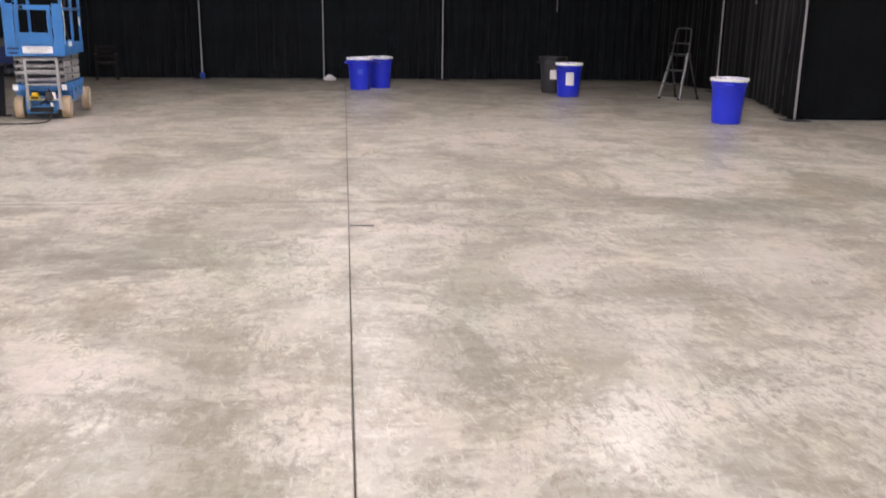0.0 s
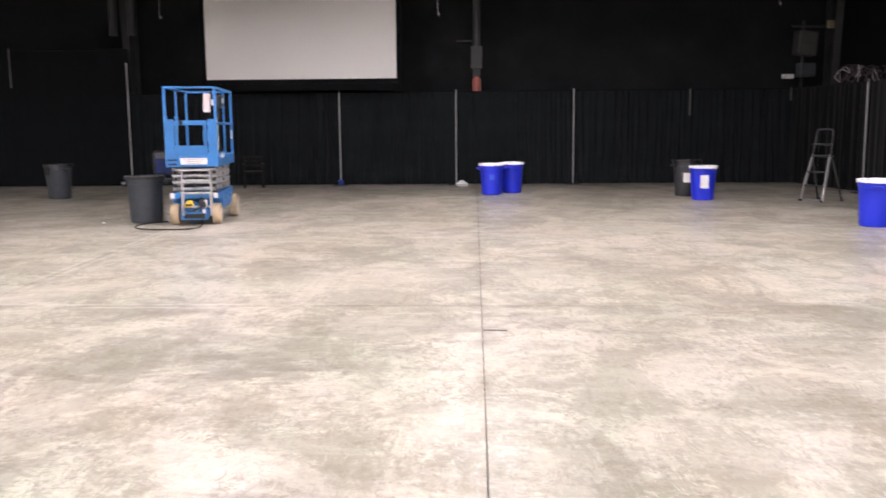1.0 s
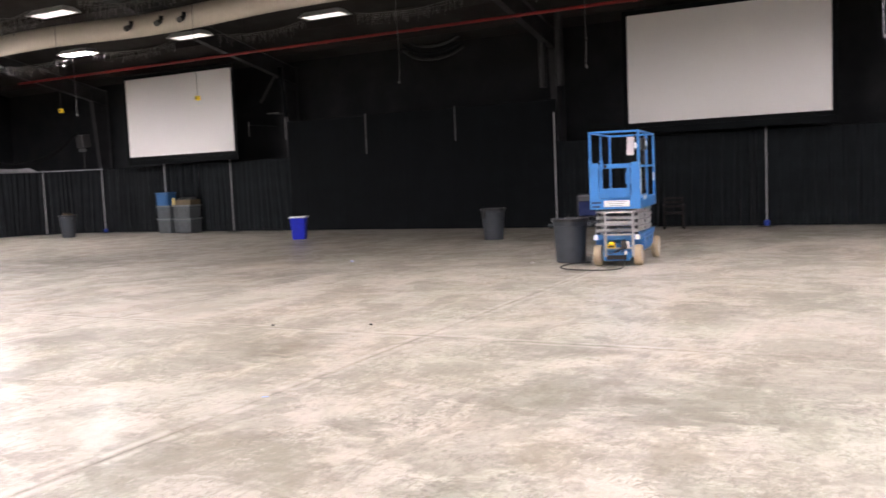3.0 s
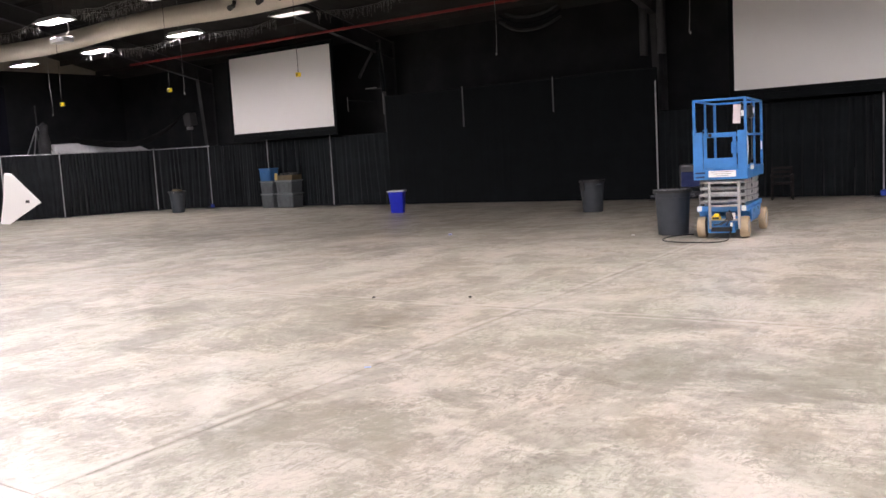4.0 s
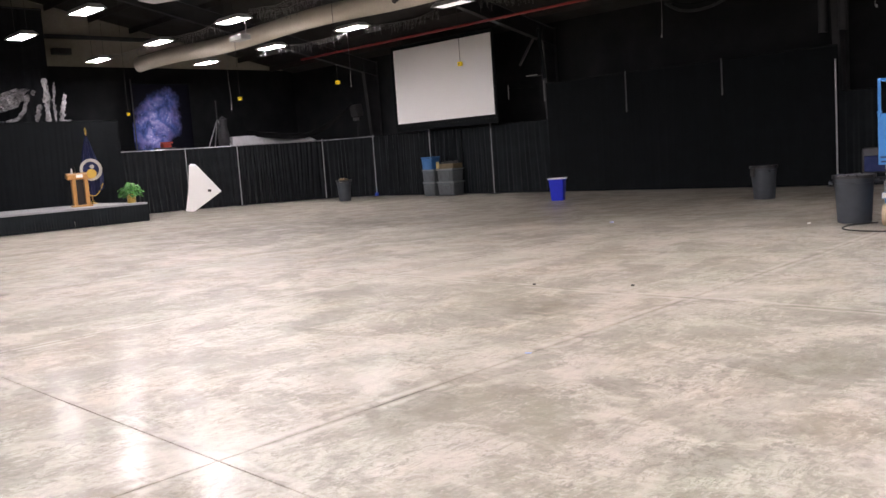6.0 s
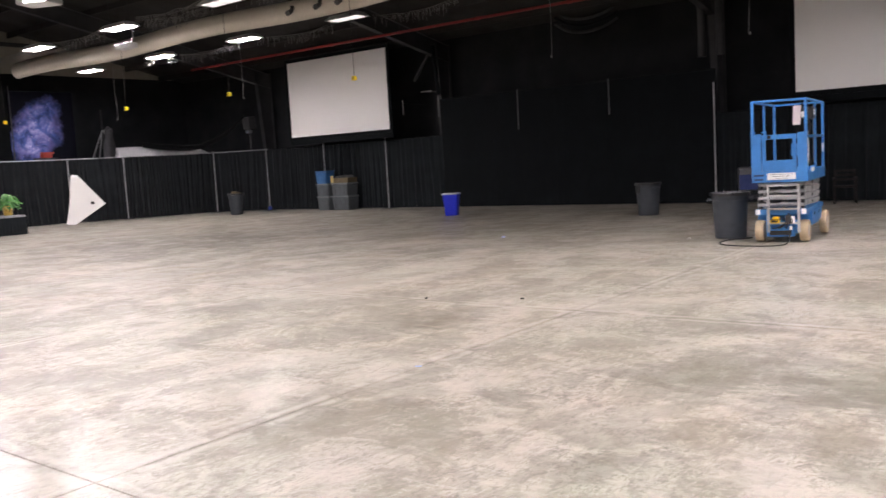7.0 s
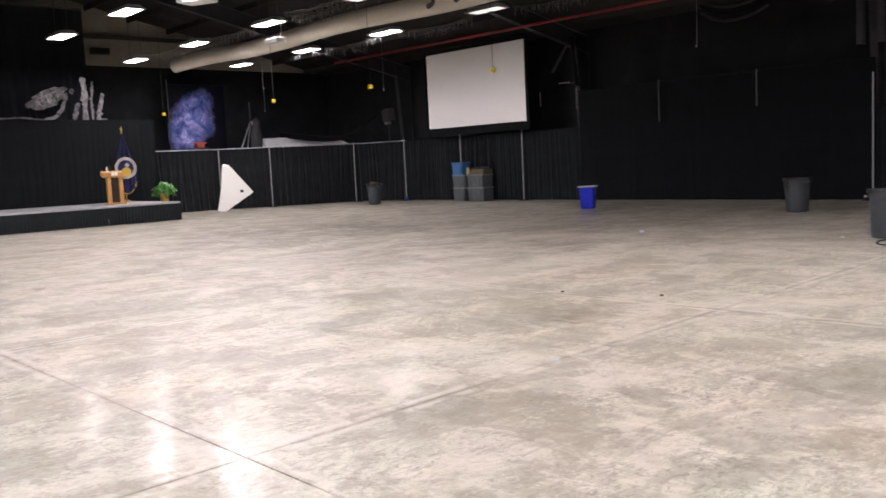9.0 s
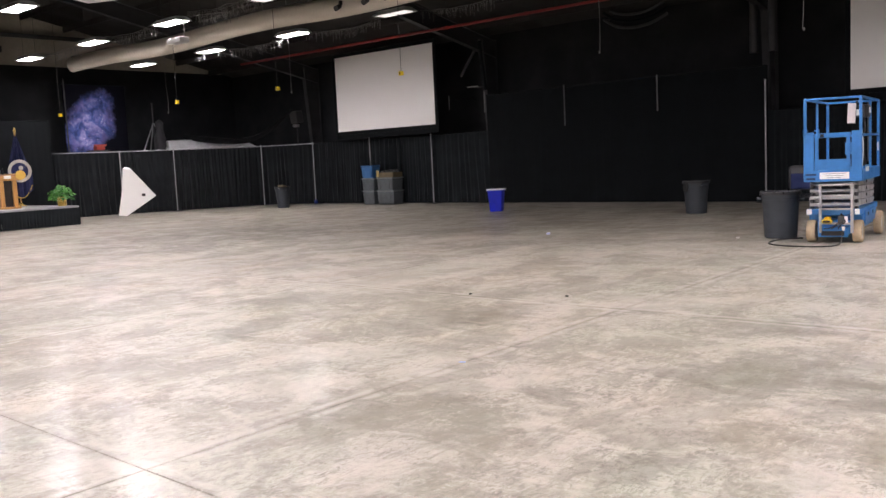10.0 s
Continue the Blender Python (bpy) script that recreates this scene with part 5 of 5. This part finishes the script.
# ---- stage with lectern, flag and plant ----
SX, SY, SH = -27.36, 13.3, 0.62
f = thing("stage", pose(0, 0, 0), "low portable stage with grey top and black skirt", "stage")
for k in range(7):
    part("deck_panel", box(B(), (3.85, 2.43, 0.06), (SX - 1.94, SY - 1.22 - 2.44 * k, SH - 0.03), bevel=0.006), STAGE_TOP, f)
for k in range(7):
    bm = pleats(2.44, SH - 0.065, 300 + k, 0.018, 0.11)
    bmesh.ops.transform(bm, matrix=pose(SX + 0.0, SY - 2.44 * (k + 1), 0, 0, 0, 90), verts=bm.verts)
    part("skirt", bm, DRAPE, f, smooth=True)
bm = pleats(3.85, SH - 0.065, 320, 0.018, 0.11)
bmesh.ops.transform(bm, matrix=pose(SX - 3.87, SY + 0.0, 0, 0, 0, 0), verts=bm.verts)
part("skirt", bm, DRAPE, f, smooth=True)
bm = B()
for k in range(8):
    for dx in (-0.3, -3.5):
        tube(bm, (SX + dx, SY - 0.3 - 2.35 * k, 0), (SX + dx, SY - 0.3 - 2.35 * k, SH - 0.06), 0.025, seg=8)
part("frame_legs", bm, STEEL_DARK, f)

f = thing("lectern", pose(-28.85, 11.75, SH, 0, 0, 76), "honey oak lectern with two posts and a round emblem", "lectern")
part("base", box(B(), (0.62, 0.5, 0.06), (0, 0, 0.03), bevel=0.012), OAK, f)
for sx in (-1, 1):
    part("post", box(B(), (0.12, 0.3, 0.86), (sx * 0.19, 0, 0.48), bevel=0.01), OAK, f)
part("centre_panel", box(B(), (0.27, 0.03, 0.84), (0, 0.06, 0.48)), WALNUT, f, "darker recessed panel")
part("desk", box(B(), (0.78, 0.5, 0.16), (0, 0.0, 1.0), Matrix.Rotation(radians(8), 4, "X"), 0.02), OAK, f)
part("emblem", tube(B(), (0.36, -0.29, 1.05), (0.36, -0.25, 1.05), 0.15, seg=28), GOLD, f, "round gold emblem")
part("name_bar", box(B(), (0.2, 0.01, 0.10), (-0.02, -0.262, 1.0)), PAPER, f, "white plaque with dark bars")
part("microphone", cable(B(), [(-0.1, 0, 1.06), (-0.1, -0.03, 1.2), (-0.12, -0.1, 1.28)], 0.012), BLACK_PLASTIC, f)
part("bottle", lathe(B(), [(0, 1.07), (0.03, 1.07), (0.03, 1.2), (0.012, 1.24), (0.012, 1.27), (0, 1.27)], 12, (-0.2, 0.05, 0)), PAPER, f)

f = thing("flag_stand", pose(-30.7, 12.9, SH, 0, 0, 72), "navy flag with pale round seal draped on a pole", "flag")
part("pole", tube(B(), (0, 0, 0.04), (0, 0, 2.45), 0.016, seg=10), OAK, f)
part("foot", lathe(B(), [(0, 0), (0.16, 0), (0.165, 0.02), (0.06, 0.06), (0.03, 0.12), (0, 0.13)], 20), BRASS, f, "brass foot", True)
part("finial", lathe(B(), [(0, 2.42), (0.035, 2.45), (0.02, 2.5), (0.05, 2.56), (0.012, 2.66), (0, 2.68)], 12), BRASS, f, "brass finial", True)
bm = B()
cols = []
for i in range(33):
    u = i / 32 - 0.5
    col = []
    for j in range(25):
        s = j / 24                       # 0 at the top
        w = 0.08 + 0.72 * min(1.0, s * 1.55) - 0.2 * max(0, s - 0.65)
        z = 2.38 - 2.12 * s + 0.28 * (s ** 3) * abs(u) * 2
        y = -0.03 - 0.05 * math.cos(u * 17 + 1.5 * s) * (0.3 + s) - 0.02 * math.sin(u * 41)
        col.append(bm.verts.new((u * w + 0.06 * s, y, z)))
    cols.append(col)
for a, b in zip(cols, cols[1:]):
    for j in range(24):
        bm.faces.new((a[j], a[j + 1], b[j + 1], b[j]))
flag = part("flag_cloth", bm, NAVY, f, smooth=True)
for nm, r0, r1, mat, d in (("seal_ring", 0.28, 0.385, OFFWHITE, 0.0), ("seal_centre", 0.0, 0.28, NAVY, 0.004), ("seal_mark", 0.0, 0.075, OFFWHITE, 0.014)):
    bm = B()
    rings = []
    for k in range(33):
        a = 2 * math.pi * k / 32
        row = []
        for r in (r0, (r0 + r1) / 2, r1):
            x, z = r * math.cos(a) * 0.95, r * math.sin(a)
            row.append(bm.verts.new((x + 0.04 + (0.04 if nm == "seal_mark" else 0), -0.135 - d - 0.02 * math.cos(x * 16), z + 1.2 + (0.1 if nm == "seal_mark" else 0))))
        rings.append(row)
    for a, b in zip(rings, rings[1:]):
        for j in range(2):
            bm.faces.new((a[j], b[j], b[j + 1], a[j + 1]))
    part(nm, bm, mat, flag, smooth=True)
part("fringe", cable(B(), [(-0.30, -0.06, 0.62), (-0.2, -0.08, 0.42), (0.03, -0.09, 0.28), (0.22, -0.08, 0.38), (0.40, -0.06, 0.7)], 0.014, 5), GOLD, flag)

f = thing("potted_plant", pose(-28.1, 13.1, SH) @ Matrix.Diagonal((0.72, 0.72, 0.9, 1)), "bushy green potted plant in a brass pot on the stage", "potted plant")
part("pot", lathe(B(), [(0, 0), (0.17, 0), (0.185, 0.03), (0.19, 0.28), (0.205, 0.30), (0.205, 0.33), (0.18, 0.33), (0.175, 0.27), (0, 0.27)], 28), BRASS, f, "polished brass pot", True)
part("soil", lathe(B(), [(0, 0.292), (0.174, 0.292), (0.174, 0.28), (0, 0.28)], 20), SOIL, f)
rng = random.Random(9)
bm = B()
stems = B()
for k in range(260):
    a = rng.uniform(0, 2 * math.pi)
    el = rng.uniform(-0.35, 1.4)
    rr = rng.uniform(0.22, 0.50) * (1.15 if el < 0.3 else 0.92)
    c = Vector((rr * math.cos(a) * math.cos(el), rr * math.sin(a) * math.cos(el), 0.36 + rr * math.sin(el) * 0.85))
    if k % 7 == 0:
        cable(stems, [(0.05 * math.cos(a), 0.05 * math.sin(a), 0.29), tuple(c * 0.6 + Vector((0, 0, 0.2))), tuple(c)], 0.005, 4)
    L, Wd = rng.uniform(0.11, 0.19), rng.uniform(0.07, 0.12)
    out = Vector((math.cos(a), math.sin(a), rng.uniform(-0.9, 0.3))).normalized()
    q = out.to_track_quat("Y", "Z").to_matrix().to_4x4() @ Matrix.Rotation(rng.uniform(-0.7, 0.7), 4, "Y")
    mm = Matrix.Translation(c) @ q
    vs = [bm.verts.new(mm @ Vector(p)) for p in ((0, -L * 0.35, 0), (Wd * 0.55, -L * 0.15, 0.012), (Wd * 0.45, L * 0.25, 0.0), (0, L * 0.65, -0.03), (-Wd * 0.45, L * 0.25, 0.0), (-Wd * 0.55, -L * 0.15, 0.012), (0, 0.05 * L, -0.012))]
    for i in range(6):
        bm.faces.new((vs[6], vs[i], vs[(i + 1) % 6]))
part("foliage", bm, LEAF, f, "glossy green leaves", True)["kind"] = "stuff"
part("stems", stems, LEAF, f)

# ---- things on and above the western drape ----
f = thing("galaxy_banner", pose(-33.6, 17.35, 3.55), "printed blue galaxy banner on black cloth", "banner")
bm = B()
cols = [[bm.verts.new((0.02 * math.sin(i * 0.9), -1.3 + 2.6 * i / 20, -1.35 + 2.9 * j / 4)) for j in range(5)] for i in range(21)]
for a, b in zip(cols, cols[1:]):
    for j in range(4):
        bm.faces.new((a[j], b[j], b[j + 1], a[j + 1]))
part("print", bm, GALAXY, f, smooth=True)
part("batten", tube(B(), (0, -1.35, 1.57), (0, 1.35, 1.57), 0.015), DRAPE, f)
part("side_pole", tube(B(), (0.05, -1.24, -3.55), (0.05, -1.24, 1.75), 0.025), STEEL_DARK, f)
f = thing("small_red_machine", pose(-32.4, 16.75, 2.46), "small red and orange gadget standing behind the drape top", "gadget")
part("body", box(B(), (0.3, 0.34, 0.16), (0, 0, 0.13), bevel=0.03), EMBER, f)
part("knob", box(B(), (0.12, 0.5, 0.06), (0, 0.05, 0.24), bevel=0.02), EMBER, f)
part("stand_board", box(B(), (0.3, 0.8, 0.05), (-0.1, 0, 0.025)), STEEL_DARK, f)
part("stand_leg", box(B(), (0.06, 0.06, 2.46), (-0.1, 0, -1.23)), STEEL_DARK, f)

rng = random.Random(31)


def crumpled_ribbon(line, half, seed, belly=0.5, amp=0.10):
    """A crumpled sheet along a line of (along the drape, height) points; belly shapes its ends."""
    bm = B()
    nv, nu = 26, 14
    rows = []
    for i in range(nv + 1):
        v = i / nv
        s = v * (len(line) - 1)
        k = min(int(s), len(line) - 2)
        p, q = Vector(line[k]), Vector(line[k + 1])
        at, way = p.lerp(q, s - k), (q - p).normalized()
        side = Vector((-way.y, way.x))
        w = half * (1 - belly + belly * math.sin(math.pi * v)) * (1 + 0.18 * noise.noise(Vector((v * 6, seed, 0))))
        row = []
        for j in range(nu + 1):
            u = 2 * j / nu - 1
            g = at + side * (u * w)
            d = amp * noise.noise(Vector((u * 1.6, v * 9, seed))) + amp * 0.7 * noise.noise(Vector((u * 4, v * 20, seed + 3)))
            row.append(bm.verts.new((g.x, d, g.y + 0.02 * noise.noise(Vector((u * 3, v * 8, seed + 7))))))
        rows.append(row)
    for a, b in zip(rows, rows[1:]):
        for j in range(nu):
            bm.faces.new((a[j], b[j], b[j + 1], a[j + 1]))
    return bm


f = thing("plastic_sheeting", pose(-31.38, 10.0, 3.55, 0, 0, 90), "crumpled shiny plastic sheeting hung over the drape top", "plastic sheet")
part("sheet", crumpled_ribbon([(0.0, 0.46), (0.45, 0.62), (0.95, 0.86), (1.32, 1.12)], 0.30, 2.0, 0.85, 0.45), SILVER_FILM, f)
for k, (line, half) in enumerate((
        ([(-0.9, 0.06), (-0.2, 0.10), (0.5, 0.03)], 0.035), ([(0.55, 0.02), (0.95, 0.12), (1.15, 0.35), (1.25, 0.62), (1.38, 0.95)], 0.085),
        ([(1.58, 0.02), (1.66, 0.35), (1.74, 0.62)], 0.10), ([(1.52, 0.92), (1.58, 1.08)], 0.08),
        ([(1.98, 0.02), (1.98, 0.5), (1.97, 1.0), (1.95, 1.5)], 0.14), ([(2.22, 0.02), (2.2, 0.6), (2.28, 1.35)], 0.05),
        ([(2.42, 0.02), (2.5, 0.45), (2.62, 0.95)], 0.11), ([(2.36, 0.04), (2.75, 0.02)], 0.05))):
    part("strip", crumpled_ribbon(line, half * 0.75, 5.0 + k, 0.2, 0.16), SILVER_FILM, f)

f = thing("folded_canopy", pose(-32.6, 21.9, 2.30, 0, 0, 76), "pale folded canopy lying behind the drape top", "folded canopy")
bm = B()
pts = [(-1.9, 0.0), (-1.9, 0.52), (0.4, 0.6), (1.3, 0.5), (2.3, 0.0)]
fr = [bm.verts.new((x, -0.35, z)) for x, z in pts]
bk = [bm.verts.new((x, 0.35, z + 0.04)) for x, z in pts]
bm.faces.new(fr)
bm.faces.new(bk[::-1])
for k in range(5):
    bm.faces.new((fr[k], bk[k], bk[(k + 1) % 5], fr[(k + 1) % 5]))
bmesh.ops.recalc_face_normals(bm, faces=bm.faces)
part("canopy_cloth", bm, surface("pale_grey_canvas", (0.72, 0.72, 0.74), 0.8, wear=0.5, scale=3, relief=0.5), f)
for x in (-1.6, 1.9):
    part("stand_leg", box(B(), (0.06, 0.06, 2.3), (x, 0, -1.15)), STEEL_DARK, f)
f = thing("cable_swag", pose(-31.5, 22.3, 2.7), "bundle of dark cloth and cables sagging above the drape", "cable bundle")
for k in range(4):
    bm = cable(B(), [(-1.2, -1.6, 0.35 - 0.05 * k), (-0.3, -0.6, 0.15 - 0.06 * k), (0.9, 0.1, 0.1 - 0.05 * k), (2.0, 0.5, 0.5 - 0.04 * k), (3.1, 0.7, 1.1)], 0.05 - 0.006 * k, 8)
    part("strand", bm, DRAPE_GREY, f, smooth=True)
f = thing("stage_light", pose(-28.65, 23.45, 0), "dark stage light on a tall stand behind the drape", "stage light")
part("stand", tube(B(), (0, 0, 0), (0, 0, 3.3), 0.025), STEEL_DARK, f)
part("lamp_head", box(B(), (0.42, 0.36, 0.5), (0, 0, 3.55), Matrix.Rotation(0.1, 4, "X"), 0.04), surface("dark_grey_case", (0.05, 0.05, 0.052), 0.5), f)
part("clamp", box(B(), (0.2, 0.2, 0.12), (0.0, -0.05, 3.2), bevel=0.02), ALU, f)
f = thing("tripod_stand", pose(-33.2, 19.6, 0), "grey tripod stand with a bundled cloth behind the drape", "tripod")
part("mast", tube(B(), (0, 0, 0), (0, 0, 4.4), 0.03), STEEL_DARK, f)
for dx, dy in ((0.3, -0.7), (0.3, 0.5), (-0.4, 0)):
    part("brace", tube(B(), (0, 0, 3.6), (dx, dy, 2.4), 0.025), ALU, f)
part("bundle", lathe(B(), [(0, 2.3), (0.2, 2.35), (0.24, 2.9), (0.15, 3.3), (0.18, 3.6), (0, 3.75)], 14, (0.1, 0.2, 0)), surface("grey_bundle", (0.04, 0.04, 0.044), 0.8, relief=0.6), f, smooth=True)

# ---- east side, above the drape ----
f = thing("loudspeaker_tower", pose(8.75, 24.0, 0, 0, 0, 10), "grey loudspeakers on a pole behind the drape corner", "loudspeaker")
part("pole", tube(B(), (0, 0, 0), (0, 0, 4.2), 0.04), STEEL_DARK, f)
part("upper_cabinet", box(B(), (0.52, 0.35, 0.62), (0, -0.1, 3.6), Matrix.Rotation(0.08, 4, "Y"), 0.03), surface("grey_cabinet", (0.07, 0.07, 0.068), 0.6), f)
part("lower_cabinet", box(B(), (0.42, 0.3, 0.36), (0.05, -0.1, 2.92), bevel=0.03), surface("cool_grey_cabinet", (0.06, 0.065, 0.075), 0.6), f)
part("bracket", box(B(), (0.9, 0.05, 0.05), (0.1, -0.05, 4.05)), STEEL_DARK, f)
part("small_case", box(B(), (0.26, 0.2, 0.12), (-0.5, -0.2, 2.75), bevel=0.02), PAPER, f)
f = thing("yellow_sign_box", pose(9.55, 24.2, 4.0), "small dull yellow box on the back wall", "wall box")
part("box", box(B(), (0.2, 0.14, 0.2), (0, 0, 0.12), bevel=0.01), surface("dull_yellow", (0.4, 0.34, 0.2), 0.7), f)
part("mount", box(B(), (0.06, 0.34, 0.06), (0, 0.23, 0.12)), STEEL_DARK, f)
f = thing("blue_backdrop", pose(12.9, 23.2, 0), "tall royal blue backdrop cloth behind the drapes", "backdrop cloth")
bm = pleats(4.2, 4.6, 500, 0.03, 0.5, 0.02)
bmesh.ops.translate(bm, vec=(-2.1, 0, 0), verts=bm.verts)
part("cloth", bm, BLUE_CLOTH, f, smooth=True)
part("edge_pole", tube(B(), (-2.15, -0.05, 0), (-2.15, -0.05, 4.7), 0.04), POLE, f)
f = thing("stacked_gear", pose(9.7, 21.6, 0), "heap of grey cases and poles behind the drape", "equipment heap")
part("base_case", box(B(), (2.0, 0.8, 2.45), (0, 0, 1.225), bevel=0.02), STEEL_DARK, f)
rng = random.Random(5)
for k in range(26):
    x = -0.95 + 0.075 * k
    loop = [(x + rng.uniform(-.16, .16), rng.uniform(-.3, .1), 2.46 + (0.03 if n in (0, 5) else rng.uniform(.08, .42))) for n in range(6)]
    part("cable_coil", cable(B(), loop, 0.011, 5), GEAR_GREY if k % 6 else PAPER_PINK, f, smooth=True)


# ---- small things on the floor ----
def scrap(name, x, y, size, mat, label, rot=0, cat="scrap"):
    solo(name, box(B(), size, (0, 0, size[2] / 2), bevel=min(size) * 0.2), mat, pose(x, y, 0.0, 0, 0, rot), label, cat)


scrap("tape_strip", 0.235, 6.52, (0.18, 0.035, 0.004), BLACK_PLASTIC, "short strip of black tape on the concrete", -4, "tape")
scrap("paper_scrap", -9.7, 13.95, (0.07, 0.05, 0.035), surface("bluish_white_paper", (0.55, 0.58, 0.85), 0.5), "small bluish white scrap lying on the floor", 20)
scrap("debris_bit", -6.34, 7.53, (0.035, 0.025, 0.014), RUBBER, "tiny dark bit of debris on the floor", 40, "debris")
scrap("debris_bit", -5.26, 7.86, (0.035, 0.025, 0.014), RUBBER, "tiny dark bit of debris on the floor", 10, "debris")
scrap("tape_mark", -4.275, 4.94, (0.05, 0.03, 0.003), surface("pale_blue_tape", (0.3, 0.42, 0.75), 0.6), "small pale blue tape mark on the joint", 30, "tape")
scrap("paper_scrap", -6.0, 14.1, (0.05, 0.03, 0.02), PAPER, "tiny white scrap beside the grey bin", 10)
f = thing("white_rag", pose(-0.25, 22.75, 0), "white crumpled rag by the foot of a drape upright", "rag")
part("cloth", lathe(B(), [(0, 0), (0.15, 0), (0.17, 0.05), (0.09, 0.10), (0.05, 0.13), (0, 0.14)], 11), WHITE_LINER, f, smooth=True)

# ---- foam glider in flight ----
LEAN = radians(-9)
RIGHT = Vector((0.485, 0.875, 0.0))
AWAY = Vector((-0.875, 0.485, 0.0))
UP = Vector((0, 0, 1))
nose_way = RIGHT * math.cos(LEAN) + UP * math.sin(LEAN)
wing_way = UP * math.cos(LEAN) - RIGHT * math.sin(LEAN)
GLIDER = Matrix.Translation((-16.33, 9.27, 1.12)) @ Matrix((wing_way, nose_way, AWAY)).transposed().to_4x4()
f = thing("foam_glider", GLIDER @ pose(0, 0, 0, 0, 18, 0), "white foam flying-wing glider with turned-up wing tips", "model glider")
bm = B()
tip, root, sweep = 0.16, 0.66, 0.52
pl = [(0, 0.26), (0.5, 0.26 - sweep), (0.5, 0.26 - sweep - tip), (0.09, 0.26 - root), (-0.09, 0.26 - root), (-0.5, 0.26 - sweep - tip), (-0.5, 0.26 - sweep)]
lo = [bm.verts.new((x, y, -0.008)) for x, y in pl]
hi = [bm.verts.new((x, y, 0.008)) for x, y in pl]
bm.faces.new(lo[::-1])
bm.faces.new(hi)
for k in range(len(pl)):
    bm.faces.new((lo[k], lo[(k + 1) % 7], hi[(k + 1) % 7], hi[k]))
part("wing", bm, FOAM, f)
for sx in (-1, 1):
    part("wing_tip_fin", box(B(), (0.008, 0.12, 0.06), (sx * 0.5, -0.34, 0.03), Matrix.Rotation(sx * 0.35, 4, "Y"), 0.004), FOAM, f)
    part("flap", box(B(), (0.36, 0.045, 0.008), (sx * 0.29, -0.385, 0.012), Matrix.Rotation(-sx * 0.03, 4, "Z")), FOAM, f)
part("receiver", box(B(), (0.05, 0.07, 0.03), (0, 0.02, -0.02), bevel=0.006), BLACK_PLASTIC, f, "small dark electronics pod")
part("motor", tube(B(), (0, -0.38, 0.02), (0, -0.43, 0.02), 0.018, seg=10), BLACK_PLASTIC, f)

# ---- concrete slabs of the floor ----
JX = [0.135 + 4.4 * k for k in range(-8, 2)]
JY = [2.24 + 5.2 * k for k in range(-6, 6)]
JX[0], JX[-1], JY[0], JY[-1] = XW - 0.2, XE + 0.2, YS - 0.2, YN + 0.2
for i in range(len(JX) - 1):
    for j in range(len(JY) - 1):
        gx, gy, e = 0.003, (0.0028 if i < 8 else 0.0016), 0.004
        cx, cy = (JX[i] + JX[i + 1]) / 2, (JY[j] + JY[j + 1]) / 2
        bm = B()

        def ring(inset, z):
            out = []
            for k, n, sx, sy in ((i, j, 1, 1), (i + 1, j, -1, 1), (i + 1, j + 1, -1, -1), (i, j + 1, 1, -1)):
                y = JY[n] + sy * (gy + inset)
                x = JX[k] + sx * (gx + inset) + (0.185 - 0.036 * y if -34 < JX[k] < -2 else 0.0)
                out.append(bm.verts.new((x - cx, y - cy, z)))
            return out

        lo, md, hi = ring(0, -0.012), ring(0, -e), ring(e, 0)
        bm.faces.new(hi)
        for a, b in ((lo, md), (md, hi)):
            for k in range(4):
                bm.faces.new((a[k], a[(k + 1) % 4], b[(k + 1) % 4], b[k]))
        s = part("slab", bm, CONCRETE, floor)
        s.location = ((JX[i] + JX[i + 1]) / 2, (JY[j] + JY[j + 1]) / 2, 0)
